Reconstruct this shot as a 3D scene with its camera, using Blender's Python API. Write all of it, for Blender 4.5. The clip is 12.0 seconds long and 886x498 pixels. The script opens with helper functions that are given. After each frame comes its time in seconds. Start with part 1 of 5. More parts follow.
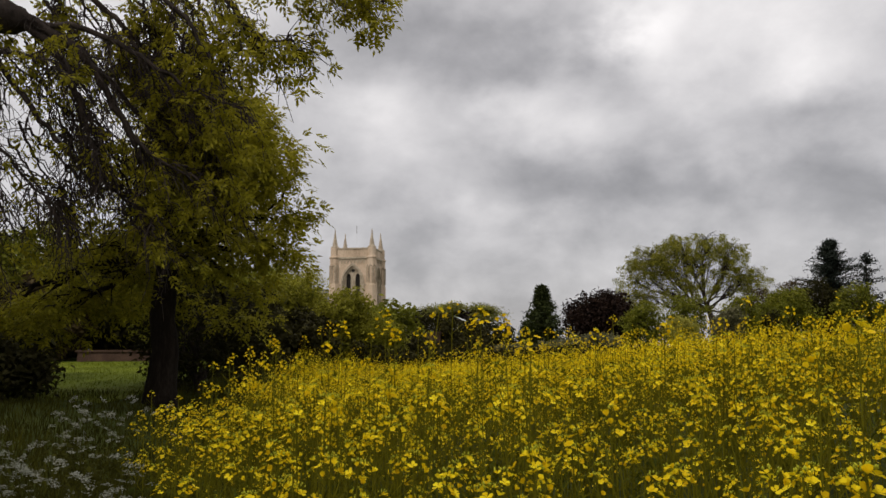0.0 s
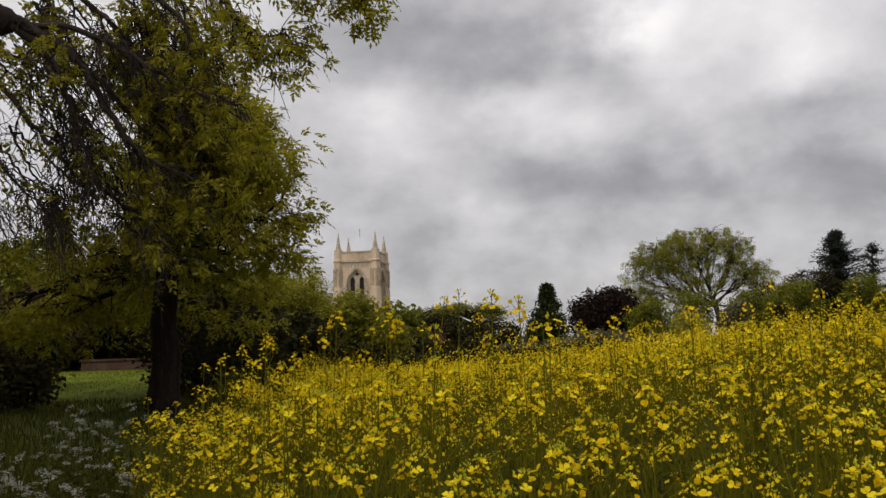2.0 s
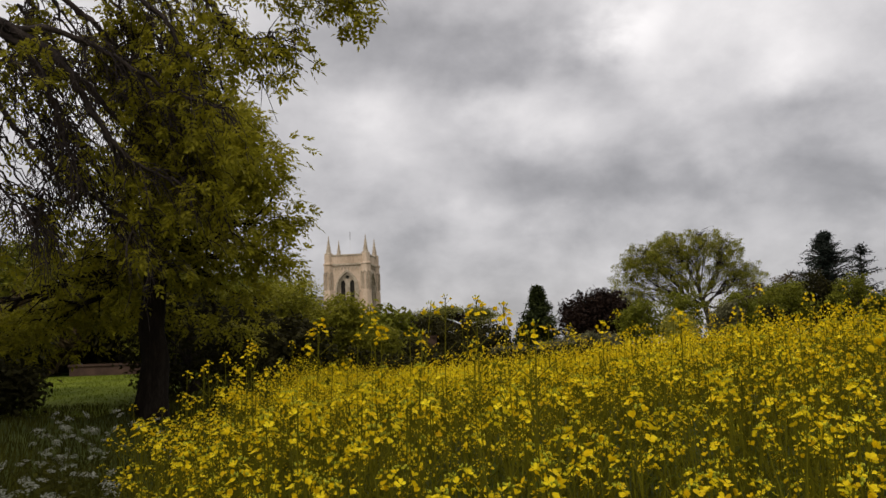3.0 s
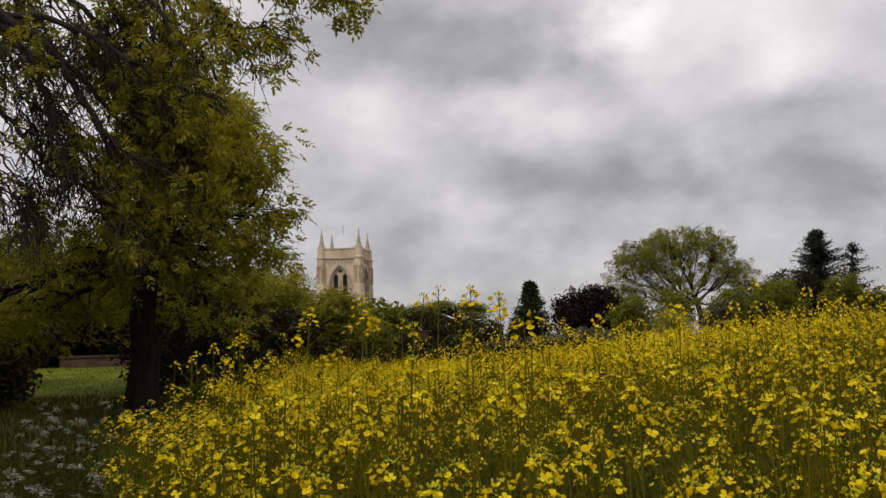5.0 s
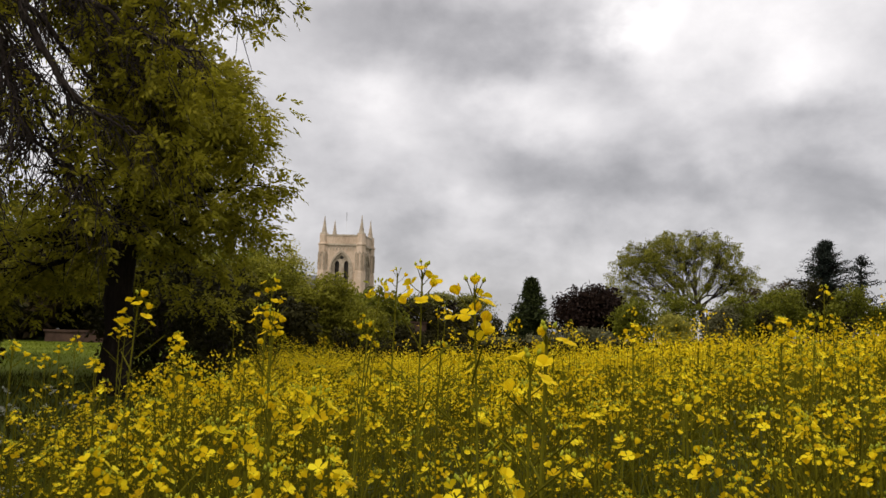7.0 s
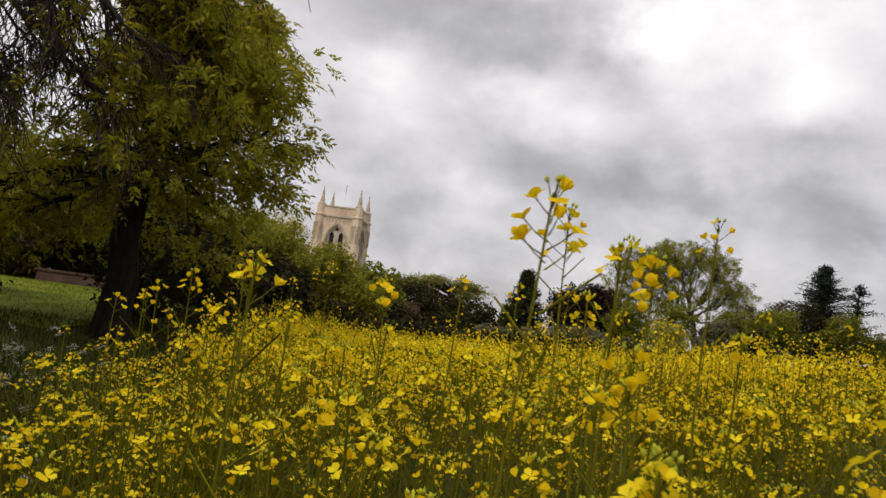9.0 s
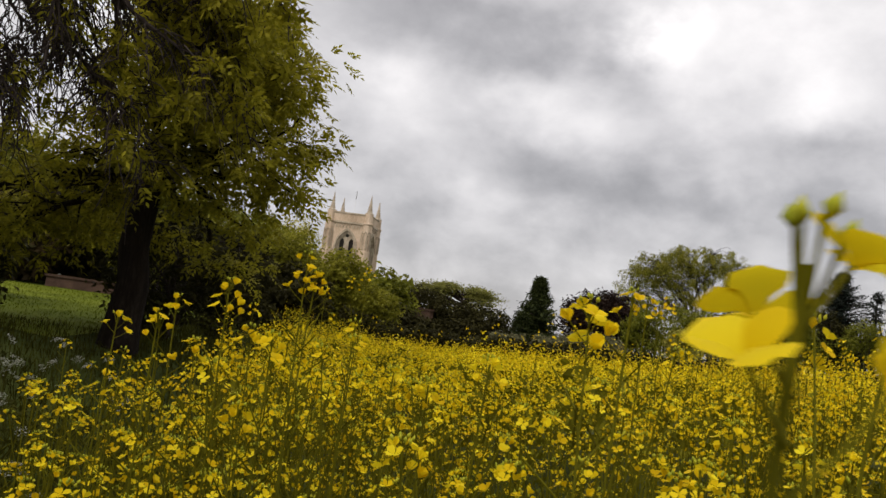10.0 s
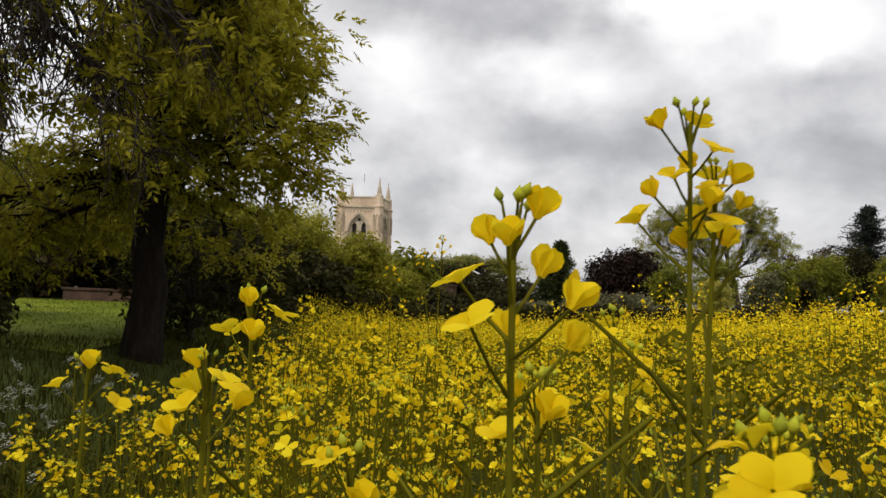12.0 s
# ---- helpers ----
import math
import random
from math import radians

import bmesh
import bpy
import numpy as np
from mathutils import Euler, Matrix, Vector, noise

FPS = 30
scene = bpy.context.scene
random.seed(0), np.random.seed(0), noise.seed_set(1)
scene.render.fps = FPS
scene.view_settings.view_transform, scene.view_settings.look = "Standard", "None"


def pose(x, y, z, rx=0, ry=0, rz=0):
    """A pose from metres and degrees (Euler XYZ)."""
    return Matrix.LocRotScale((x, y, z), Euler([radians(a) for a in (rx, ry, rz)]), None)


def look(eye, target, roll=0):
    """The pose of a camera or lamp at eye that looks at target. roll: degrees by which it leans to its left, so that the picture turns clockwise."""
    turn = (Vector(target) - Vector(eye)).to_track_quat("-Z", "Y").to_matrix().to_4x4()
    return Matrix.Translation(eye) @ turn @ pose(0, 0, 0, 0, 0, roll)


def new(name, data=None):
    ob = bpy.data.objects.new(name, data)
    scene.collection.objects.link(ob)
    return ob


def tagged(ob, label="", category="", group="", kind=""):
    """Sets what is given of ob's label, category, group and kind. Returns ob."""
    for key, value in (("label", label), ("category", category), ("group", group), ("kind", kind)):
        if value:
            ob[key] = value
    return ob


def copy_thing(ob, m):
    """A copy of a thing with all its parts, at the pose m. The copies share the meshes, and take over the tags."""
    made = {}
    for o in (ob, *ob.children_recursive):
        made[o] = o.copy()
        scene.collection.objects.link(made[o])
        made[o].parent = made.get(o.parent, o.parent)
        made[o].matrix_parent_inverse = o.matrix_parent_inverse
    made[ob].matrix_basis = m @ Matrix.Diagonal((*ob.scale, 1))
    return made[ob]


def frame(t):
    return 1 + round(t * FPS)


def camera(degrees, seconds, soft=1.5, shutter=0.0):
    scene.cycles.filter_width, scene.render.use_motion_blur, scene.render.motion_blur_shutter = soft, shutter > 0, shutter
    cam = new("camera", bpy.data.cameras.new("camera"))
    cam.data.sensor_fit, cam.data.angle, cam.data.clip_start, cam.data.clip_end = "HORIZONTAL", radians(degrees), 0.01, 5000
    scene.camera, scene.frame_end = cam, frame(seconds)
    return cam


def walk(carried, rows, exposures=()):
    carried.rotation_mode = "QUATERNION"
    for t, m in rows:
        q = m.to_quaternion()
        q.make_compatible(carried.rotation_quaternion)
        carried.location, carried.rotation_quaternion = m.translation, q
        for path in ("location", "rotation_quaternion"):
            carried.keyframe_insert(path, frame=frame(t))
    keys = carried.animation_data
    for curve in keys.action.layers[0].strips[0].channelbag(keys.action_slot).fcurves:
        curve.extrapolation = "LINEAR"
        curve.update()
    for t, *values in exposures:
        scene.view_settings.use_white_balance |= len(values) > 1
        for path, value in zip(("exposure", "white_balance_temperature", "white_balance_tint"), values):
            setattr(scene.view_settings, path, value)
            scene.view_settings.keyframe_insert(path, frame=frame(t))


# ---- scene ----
cam = camera(54.35, 12.0, soft=1.5, shutter=0.14)
PATH = [
    (0.0, 0.000, 0.000, 1.250, 0.08, 6.62, 0.22),
    (0.5, -0.024, 0.055, 1.234, 0.15, 6.60, 0.63),
    (1.0, -0.011, 0.116, 1.228, 0.35, 6.67, 0.94),
    (1.5, 0.004, 0.175, 1.234, 0.58, 6.69, 1.31),
    (2.0, -0.003, 0.232, 1.225, 0.47, 6.72, 1.61),
    (2.5, -0.011, 0.268, 1.226, 0.19, 6.81, 1.84),
    (3.0, 0.011, 0.270, 1.235, -0.13, 6.88, 1.92),
    (3.5, -0.005, 0.262, 1.227, -0.49, 6.83, 2.03),
    (5.5, 0.030, 0.409, 1.230, -0.57, 6.29, 1.28),
    (6.0, 0.068, 0.593, 1.270, -0.25, 6.01, 1.21),
    (6.5, 0.085, 0.831, 1.277, -0.23, 5.91, 0.18),
    (7.0, 0.098, 1.207, 1.275, -0.75, 6.00, -1.56),
    (9.0, -0.342, 1.770, 1.227, -1.85, 5.01, -7.86),
    (9.5, -0.418, 2.107, 1.250, -1.24, 5.29, -8.34),
    (10.0, -0.500, 2.258, 1.238, -1.23, 5.35, -7.98),
    (10.5, -0.577, 2.520, 1.246, 0.08, 4.26, -5.27),
    (11.0, -0.646, 2.745, 1.228, 1.00, 3.44, -3.12),
    (11.5, -0.700, 2.866, 1.234, 0.75, 3.45, -2.19),
    (12.0, -0.732, 2.992, 1.234, 0.09, 3.59, -2.31),
]
walk(cam, [(t, pose(x, y, z, 90 + p, r, w)) for t, x, y, z, w, p, r in PATH],
     [(0.0, 0.0, 6840, 13), (6.4, 0.02, 6840, 14), (7.0, 0.24, 6830, 13.5), (9.0, 0.28, 6830, 14), (9.6, 0.22, 6830, 13), (10.5, 0.24, 6820, 13), (11.5, 0.31, 6800, 12), (12.0, 0.45, 6800, 11)])

# ---- light: overcast sky, soft sun behind the clouds ----
SUN_ELEV, SUN_AZ = 46.0, 218.0      # degrees, clockwise from the view's +y


class Graph:
    """Short hand for building a node tree."""

    def __init__(self, tree):
        self.tree, self.n, self.l = tree, tree.nodes, tree.links
        self.n.clear()

    def add(self, kind):
        return self.n.new(kind)

    def put(self, socket, value):
        if isinstance(value, bpy.types.NodeSocket):
            self.l.new(value, socket)
        else:
            socket.default_value = value

    def math(self, op, a, b=0.0, c=0.0, clamp=False):
        node = self.add("ShaderNodeMath")
        node.operation, node.use_clamp = op, clamp
        for i, v in enumerate((a, b, c)):
            self.put(node.inputs[i], v)
        return node.outputs[0]

    def noise(self, vector, scale, detail=4.0, rough=0.55, distortion=0.0):
        node = self.add("ShaderNodeTexNoise")
        if vector is not None:
            self.l.new(vector, node.inputs["Vector"])
        for key, v in (("Scale", scale), ("Detail", detail), ("Roughness", rough), ("Distortion", distortion)):
            self.put(node.inputs[key], v)
        return node.outputs["Fac"]

    def ramp(self, fac, stops):
        node = self.add("ShaderNodeValToRGB")
        els = node.color_ramp.elements
        while len(els) < len(stops):
            els.new(0.5)
        for el, (pos, col) in zip(els, stops):
            el.position, el.color = pos, (*col, 1.0)
        self.l.new(fac, node.inputs[0])
        return node.outputs[0]

    def mix(self, fac, a, b, blend="MIX"):
        node = self.add("ShaderNodeMix")
        node.data_type, node.blend_type = "RGBA", blend
        self.put(node.inputs[0], fac)
        for i, v in ((6, a), (7, b)):
            self.put(node.inputs[i], v if isinstance(v, bpy.types.NodeSocket) else (*v, 1.0))
        return node.outputs[2]


def make_world():
    world = bpy.data.worlds.new("overcast_sky")
    world.use_nodes = True
    scene.world = world
    g = Graph(world.node_tree)
    sky = g.add("ShaderNodeTexSky")
    sky.sky_type, sky.sun_disc = "NISHITA", False
    sky.sun_elevation, sky.sun_rotation = radians(SUN_ELEV), radians(SUN_AZ)
    co = g.add("ShaderNodeTexCoord").outputs["Generated"]
    sep = g.add("ShaderNodeSeparateXYZ")
    g.l.new(co, sep.inputs[0])
    x, y, z = sep.outputs
    # broad cloud masses (bearing, height, widths, thickness), their edges torn by noise
    flat = g.add("ShaderNodeCombineXYZ")
    g.put(flat.inputs[0], x)
    g.put(flat.inputs[1], y)
    g.put(flat.inputs[2], g.math("MULTIPLY", z, 1.45))
    v = flat.outputs[0]
    mid, third = g.noise(v, 4.5, 4.0, 0.5, 0.0), g.noise(v, 6.5, 5.0, 0.55, 0.0)
    fine, billow = g.noise(v, 13.0, 5.0, 0.55, 0.0), g.noise(v, 21.0, 3.0, 0.5, 0.0)
    az = g.math("ADD", g.math("ARCTAN2", x, y), g.math("MULTIPLY", g.math("SUBTRACT", third, 0.5), 0.16))
    el = g.math("ADD", z, g.math("ADD", g.math("MULTIPLY", g.math("SUBTRACT", mid, 0.5), 0.07), g.math("MULTIPLY", g.math("SUBTRACT", billow, 0.5), 0.035)))
    over = g.math("ADD", g.math("MAXIMUM", z, 0.0), 0.65)
    plane = g.add("ShaderNodeCombineXYZ")
    g.put(plane.inputs[0], g.math("DIVIDE", x, over))
    g.put(plane.inputs[1], g.math("DIVIDE", y, over))
    deck = g.noise(plane.outputs[0], 6.6, 6.0, 0.56, 0.2)
    total = g.math("ADD", g.math("ADD", 0.515, g.math("MULTIPLY", g.math("SUBTRACT", z, 0.25), 0.48)), g.math("MULTIPLY", g.math("SUBTRACT", deck, 0.5), 0.42))
    total = g.math("ADD", total, g.math("ADD", g.math("MULTIPLY", g.math("SUBTRACT", mid, 0.5), 0.18), g.math("MULTIPLY", g.math("SUBTRACT", fine, 0.5), 0.26)))
    upper = [(-0.09, 0.35, 0.075, 0.036, -0.17), (0.07, 0.355, 0.10, 0.036, -0.22), (0.03, 0.30, 0.05, 0.025, -0.07),
             (0.243, 0.352, 0.030, 0.028, 0.30), (0.285, 0.365, 0.055, 0.026, 0.12), (0.41, 0.285, 0.035, 0.022, 0.14),
             (0.43, 0.36, 0.08, 0.04, 0.10), (0.30, 0.267, 0.034, 0.030, 0.09), (0.165, 0.25, 0.05, 0.014, 0.10),
             (0.095, 0.28, 0.06, 0.022, 0.09), (-0.055, 0.27, 0.04, 0.03, 0.09)]
    lower = [(0.32, 0.32, 0.06, 0.025, 0.07), (0.39, 0.245, 0.10, 0.012, -0.08), (0.235, 0.183, 0.13, 0.016, -0.14),
             (0.075, 0.21, 0.07, 0.025, -0.09), (0.46, 0.155, 0.04, 0.022, -0.17), (0.38, 0.195, 0.08, 0.024, -0.07),
             (0.095, 0.14, 0.015, 0.012, -0.08), (0.03, 0.16, 0.05, 0.012, 0.07), (-0.45, 0.25, 0.20, 0.15, 0.10),
             (0.9, 0.40, 0.25, 0.15, 0.15), (-1.1, 0.45, 0.3, 0.2, 0.1)]
    for a, e, sa, se, amp in upper + lower:
        da = g.math("DIVIDE", g.math("SUBTRACT", az, a), sa)
        de = g.math("DIVIDE", g.math("SUBTRACT", el, e), se)
        q = g.math("ADD", g.math("MULTIPLY", da, da), g.math("MULTIPLY", de, de))
        total = g.math("ADD", total, g.math("MULTIPLY", g.math("EXPONENT", g.math("MULTIPLY", q, -0.5)), amp))
    cloud = g.ramp(total, [(0.18, (0.225, 0.231, 0.248)), (0.38, (0.405, 0.415, 0.44)), (0.55, (0.61, 0.623, 0.652)), (0.90, (1.02, 1.035, 1.06))])
    blue = g.mix(1.0, sky.outputs[0], (0.10, 0.10, 0.10), "MULTIPLY")
    col = g.mix(0.94, blue, cloud)
    bg = g.add("ShaderNodeBackground")
    g.l.new(col, bg.inputs[0])
    bg.inputs[1].default_value = 1.0
    g.l.new(bg.outputs[0], g.add("ShaderNodeOutputWorld").inputs[0])


make_world()
sun = new("sun", bpy.data.lights.new("sun", "SUN"))
sun.data.energy, sun.data.angle, sun.data.color = 1.5, radians(14), (1.0, 0.94, 0.85)
_a, _e = radians(SUN_AZ), radians(SUN_ELEV)
_s = Vector((math.sin(_a) * math.cos(_e), math.cos(_a) * math.cos(_e), math.sin(_e)))
sun.matrix_world = look(_s * 60, (0, 0, 0))


# ---- materials ----
def material(name):
    mat = bpy.data.materials.new(name)
    mat.use_nodes = True
    return mat, Graph(mat.node_tree)


def finish(g, shader, bump=None, strength=0.4, distance=0.02):
    if bump is not None:
        b = g.add("ShaderNodeBump")
        b.inputs["Strength"].default_value, b.inputs["Distance"].default_value = strength, distance
        g.l.new(bump, b.inputs["Height"])
        g.l.new(b.outputs[0], shader.inputs["Normal"])
    g.l.new(shader.outputs[0], g.add("ShaderNodeOutputMaterial").inputs[0])


def principled(g, color, rough=0.8, metal=0.0, spec=0.3):
    p = g.add("ShaderNodeBsdfPrincipled")
    g.put(p.inputs["Base Color"], color if isinstance(color, bpy.types.NodeSocket) else (*color, 1.0))
    g.put(p.inputs["Roughness"], rough)
    p.inputs["Metallic"].default_value, p.inputs["Specular IOR Level"].default_value = metal, spec
    return p


def foliage(name, dark, mid, light, through_light=0.35, rough=0.55, scale=0.6):
    """Leaves or petals: each one its own tint, light passing through thin blades."""
    mat, g = material(name)
    geo = g.add("ShaderNodeNewGeometry")
    pos = g.add("ShaderNodeTexCoord").outputs["Object"]
    fac = g.math("ADD", g.math("MULTIPLY", geo.outputs["Random Per Island"], 0.5),
                 g.math("MULTIPLY_ADD", g.noise(pos, scale * 2.0, 3.0), 0.95, -0.14))
    col = g.ramp(fac, [(0.25, dark), (0.55, mid), (0.9, light)])
    p = principled(g, col, rough, spec=0.08)
    t = g.add("ShaderNodeBsdfTranslucent")
    g.l.new(g.mix(0.35, col, light), t.inputs[0])
    m = g.add("ShaderNodeMixShader")
    m.inputs[0].default_value = through_light
    g.l.new(p.outputs[0], m.inputs[1])
    g.l.new(t.outputs[0], m.inputs[2])
    g.l.new(m.outputs[0], g.add("ShaderNodeOutputMaterial").inputs[0])
    return mat


def mottled(name, a, b, c, scale=3.0, fine=30.0, rough=0.85, strength=0.5, distance=0.02, stretch=(1, 1, 1), spec=0.25):
    """A rough natural surface: broad stains over fine grain."""
    mat, g = material(name)
    mp = g.add("ShaderNodeMapping")
    g.l.new(g.add("ShaderNodeTexCoord").outputs["Object"], mp.inputs[0])
    mp.inputs["Scale"].default_value = stretch
    v = mp.outputs[0]
    n1, n2 = g.noise(v, scale, 5.0, 0.6, 0.3), g.noise(v, fine, 4.0, 0.65)
    fac = g.math("ADD", g.math("MULTIPLY", n1, 0.65), g.math("MULTIPLY", n2, 0.35))
    p = principled(g, g.ramp(fac, [(0.34, a), (0.5, b), (0.66, c)]), rough, spec=spec)
    finish(g, p, g.math("ADD", g.math("MULTIPLY", n1, 0.4), n2), strength, distance)
    return mat


PETAL = foliage("rape_petal", (0.43, 0.26, 0.002), (0.78, 0.538, 0.006), (0.97, 0.82, 0.03), 0.40, 0.65, 2.0)
BUD = foliage("rape_bud", (0.22, 0.27, 0.02), (0.38, 0.40, 0.03), (0.58, 0.55, 0.04), 0.2, 0.6, 3.0)
RAPE_GREEN = foliage("rape_stem_green", (0.064, 0.060, 0.003), (0.122, 0.113, 0.006), (0.20, 0.186, 0.011), 0.3, 0.8, 1.5)
RAPE_LEAF = foliage("rape_leaf", (0.028, 0.036, 0.003), (0.054, 0.066, 0.005), (0.10, 0.114, 0.010), 0.35, 0.85, 1.5)
# dimmer than true white; part of the verge's tree shade is in this colour
PARSLEY_WHITE = foliage("cow_parsley_shaded_white", (0.20, 0.21, 0.16), (0.32, 0.33, 0.27), (0.48, 0.48, 0.41), 0.25, 0.8, 3.0)
# far darker than the lawn, with tree shade worked into the tint
GRASS_BLADE = foliage("shade_toned_grass_blade", (0.018, 0.018, 0.002), (0.040, 0.040, 0.005), (0.078, 0.076, 0.010), 0.3, 0.8, 0.5)
LEAF_NEAR = foliage("walnut_leaf", (0.095, 0.086, 0.008), (0.20, 0.183, 0.014), (0.40, 0.36, 0.03), 0.55, 0.55, 0.7)
LEAF_SHRUB = foliage("shrub_leaf", (0.055, 0.062, 0.006), (0.135, 0.145, 0.014), (0.26, 0.26, 0.034), 0.35, 0.5, 0.3)
LEAF_LAUREL = foliage("laurel_leaf", (0.05, 0.052, 0.005), (0.17, 0.17, 0.016), (0.36, 0.338, 0.045), 0.5, 0.5, 0.8)
# the hedge's own dark leaf, also used where shrubs stand in tree shade
LEAF_DARK = foliage("dark_hedge_and_shade_leaf", (0.014, 0.013, 0.004), (0.027, 0.025, 0.007), (0.046, 0.042, 0.012), 0.15, 0.75, 0.4)
CEDAR_NEEDLE = foliage("grey_green_cedar_needle", (0.05, 0.055, 0.012), (0.15, 0.155, 0.035), (0.32, 0.31, 0.08), 0.4, 0.6, 0.8)
LEAF_PURPLE = foliage("purple_leaf", (0.010, 0.006, 0.005), (0.020, 0.011, 0.008), (0.035, 0.021, 0.014), 0.15, 0.6, 0.5)
LEAF_COPPER = foliage("copper_leaf", (0.03, 0.02, 0.01), (0.06, 0.04, 0.018), (0.10, 0.075, 0.03), 0.2, 0.6, 0.5)
LEAF_WILLOW = foliage("willow_leaf", (0.093, 0.096, 0.011), (0.197, 0.194, 0.021), (0.36, 0.345, 0.05), 0.45, 0.55, 0.25)
LEAF_PALE = foliage("pale_spring_leaf", (0.19, 0.19, 0.035), (0.34, 0.32, 0.06), (0.50, 0.45, 0.10), 0.4, 0.6, 0.4)
LEAF_GREY = foliage("greyish_shrub_leaf", (0.07, 0.07, 0.035), (0.13, 0.125, 0.06), (0.2, 0.19, 0.1), 0.25, 0.6, 0.4)
NEEDLE = foliage("blue_green_needle", (0.009, 0.013, 0.011), (0.019, 0.026, 0.020), (0.036, 0.044, 0.033), 0.1, 0.6, 0.4)
YEW = foliage("dark_green_needle", (0.012, 0.017, 0.006), (0.030, 0.040, 0.011), (0.06, 0.072, 0.02), 0.1, 0.6, 0.4)
BARK = mottled("grey_brown_bark", (0.016, 0.011, 0.009), (0.036, 0.026, 0.021), (0.075, 0.058, 0.048), 4.0, 40.0, 0.9, 0.8, 0.02, (1, 1, 0.25))
# darker copy of BARK; the shade on the lawn tree's wood is in its colour
DARK_BARK = mottled("shaded_black_bark", (0.007, 0.005, 0.004), (0.015, 0.011, 0.008), (0.032, 0.025, 0.02), 4.0, 40.0, 0.95, 0.8, 0.02, (1, 1, 0.25), 0.08)
LIMESTONE = mottled("cream_limestone", (0.39, 0.29, 0.205), (0.56, 0.43, 0.315), (0.69, 0.555, 0.43), 0.6, 5.0, 0.9, 0.5, 0.03, (1, 1, 0.45))
# darker than the wall stone: weathering plus cornice and pinnacle shadow in the colour
LIMESTONE_TRIM = mottled("weathered_shaded_limestone_trim", (0.26, 0.21, 0.155), (0.42, 0.35, 0.265), (0.58, 0.50, 0.39), 1.2, 8.0, 0.9, 0.5, 0.02)
SLATE = mottled("grey_slate", (0.09, 0.09, 0.10), (0.14, 0.14, 0.155), (0.21, 0.21, 0.225), 1.5, 12.0, 0.6, 0.5, 0.02)
LEAD = mottled("grey_lead_roof", (0.12, 0.12, 0.12), (0.18, 0.18, 0.18), (0.26, 0.26, 0.26), 1.0, 9.0, 0.6, 0.3, 0.01)
LOUVRE = mottled("dark_louvre_wood", (0.02, 0.017, 0.014), (0.035, 0.03, 0.025), (0.06, 0.05, 0.04), 2.0, 20.0, 0.8, 0.3, 0.01)
POLE_PAINT = mottled("grey_painted_pole", (0.55, 0.55, 0.56), (0.66, 0.66, 0.67), (0.75, 0.75, 0.76), 2.0, 20.0, 0.5, 0.1, 0.005)
BRICK = mottled("old_red_brick", (0.038, 0.022, 0.015), (0.066, 0.039, 0.026), (0.105, 0.064, 0.043), 2.0, 25.0, 0.9, 0.4, 0.01)
GRAVE = mottled("pale_gravestone", (0.12, 0.12, 0.11), (0.2, 0.2, 0.18), (0.3, 0.3, 0.28), 3.0, 25.0, 0.85, 0.3, 0.01)
MEADOW = mottled("meadow_ground", (0.022, 0.029, 0.005), (0.042, 0.054, 0.008), (0.08, 0.095, 0.018), 0.35, 14.0, 0.95, 0.6, 0.04, spec=0.08)
LAWN = mottled("mown_lawn", (0.062, 0.082, 0.006), (0.10, 0.124, 0.010), (0.145, 0.17, 0.017), 0.5, 30.0, 0.95, 0.5, 0.03, spec=0.08)
SOIL = mottled("shaded_field_soil", (0.022, 0.028, 0.005), (0.042, 0.050, 0.009), (0.07, 0.078, 0.016), 1.5, 25.0, 0.95, 0.6, 0.03, spec=0.08)


# ---- mesh tools ----
def raw_mesh(name, verts, faces, mat, smooth=False):
    """A mesh from arrays: verts (n, 3), faces (m, k)."""
    verts, faces = np.asarray(verts, np.float32), np.asarray(faces, np.int32)
    me = bpy.data.meshes.new(name)
    m, k = faces.shape
    me.vertices.add(len(verts))
    me.vertices.foreach_set("co", verts.ravel())
    me.loops.add(m * k)
    me.loops.foreach_set("vertex_index", faces.ravel())
    me.polygons.add(m)
    me.polygons.foreach_set("loop_start", np.arange(0, m * k, k, dtype=np.int32))
    if smooth:
        me.polygons.foreach_set("use_smooth", np.ones(m, dtype=bool))
    me.update(calc_edges=True)
    me.materials.append(mat)
    return me


def joined(pieces):
    """Several (verts, faces) with faces of one size as one."""
    vs, fs, n = [], [], 0
    for v, f in pieces:
        vs.append(v)
        fs.append(np.asarray(f) + n)
        n += len(v)
    return np.concatenate(vs), np.concatenate(fs)


def mesh_part(name, me, parent, label=""):
    ob = new(name, me)
    ob.parent = parent
    return tagged(ob, label)


def part(name, bm, mat, parent, label=""):
    me = bpy.data.meshes.new(name)
    bm.to_mesh(me)
    bm.free()
    me.materials.append(mat)
    return mesh_part(name, me, parent, label)


def thing(name, m, label, category, group="", kind=""):
    ob = new(name)
    ob.empty_display_size = 0.1
    ob.matrix_basis = m
    return tagged(ob, label, category, group, kind)


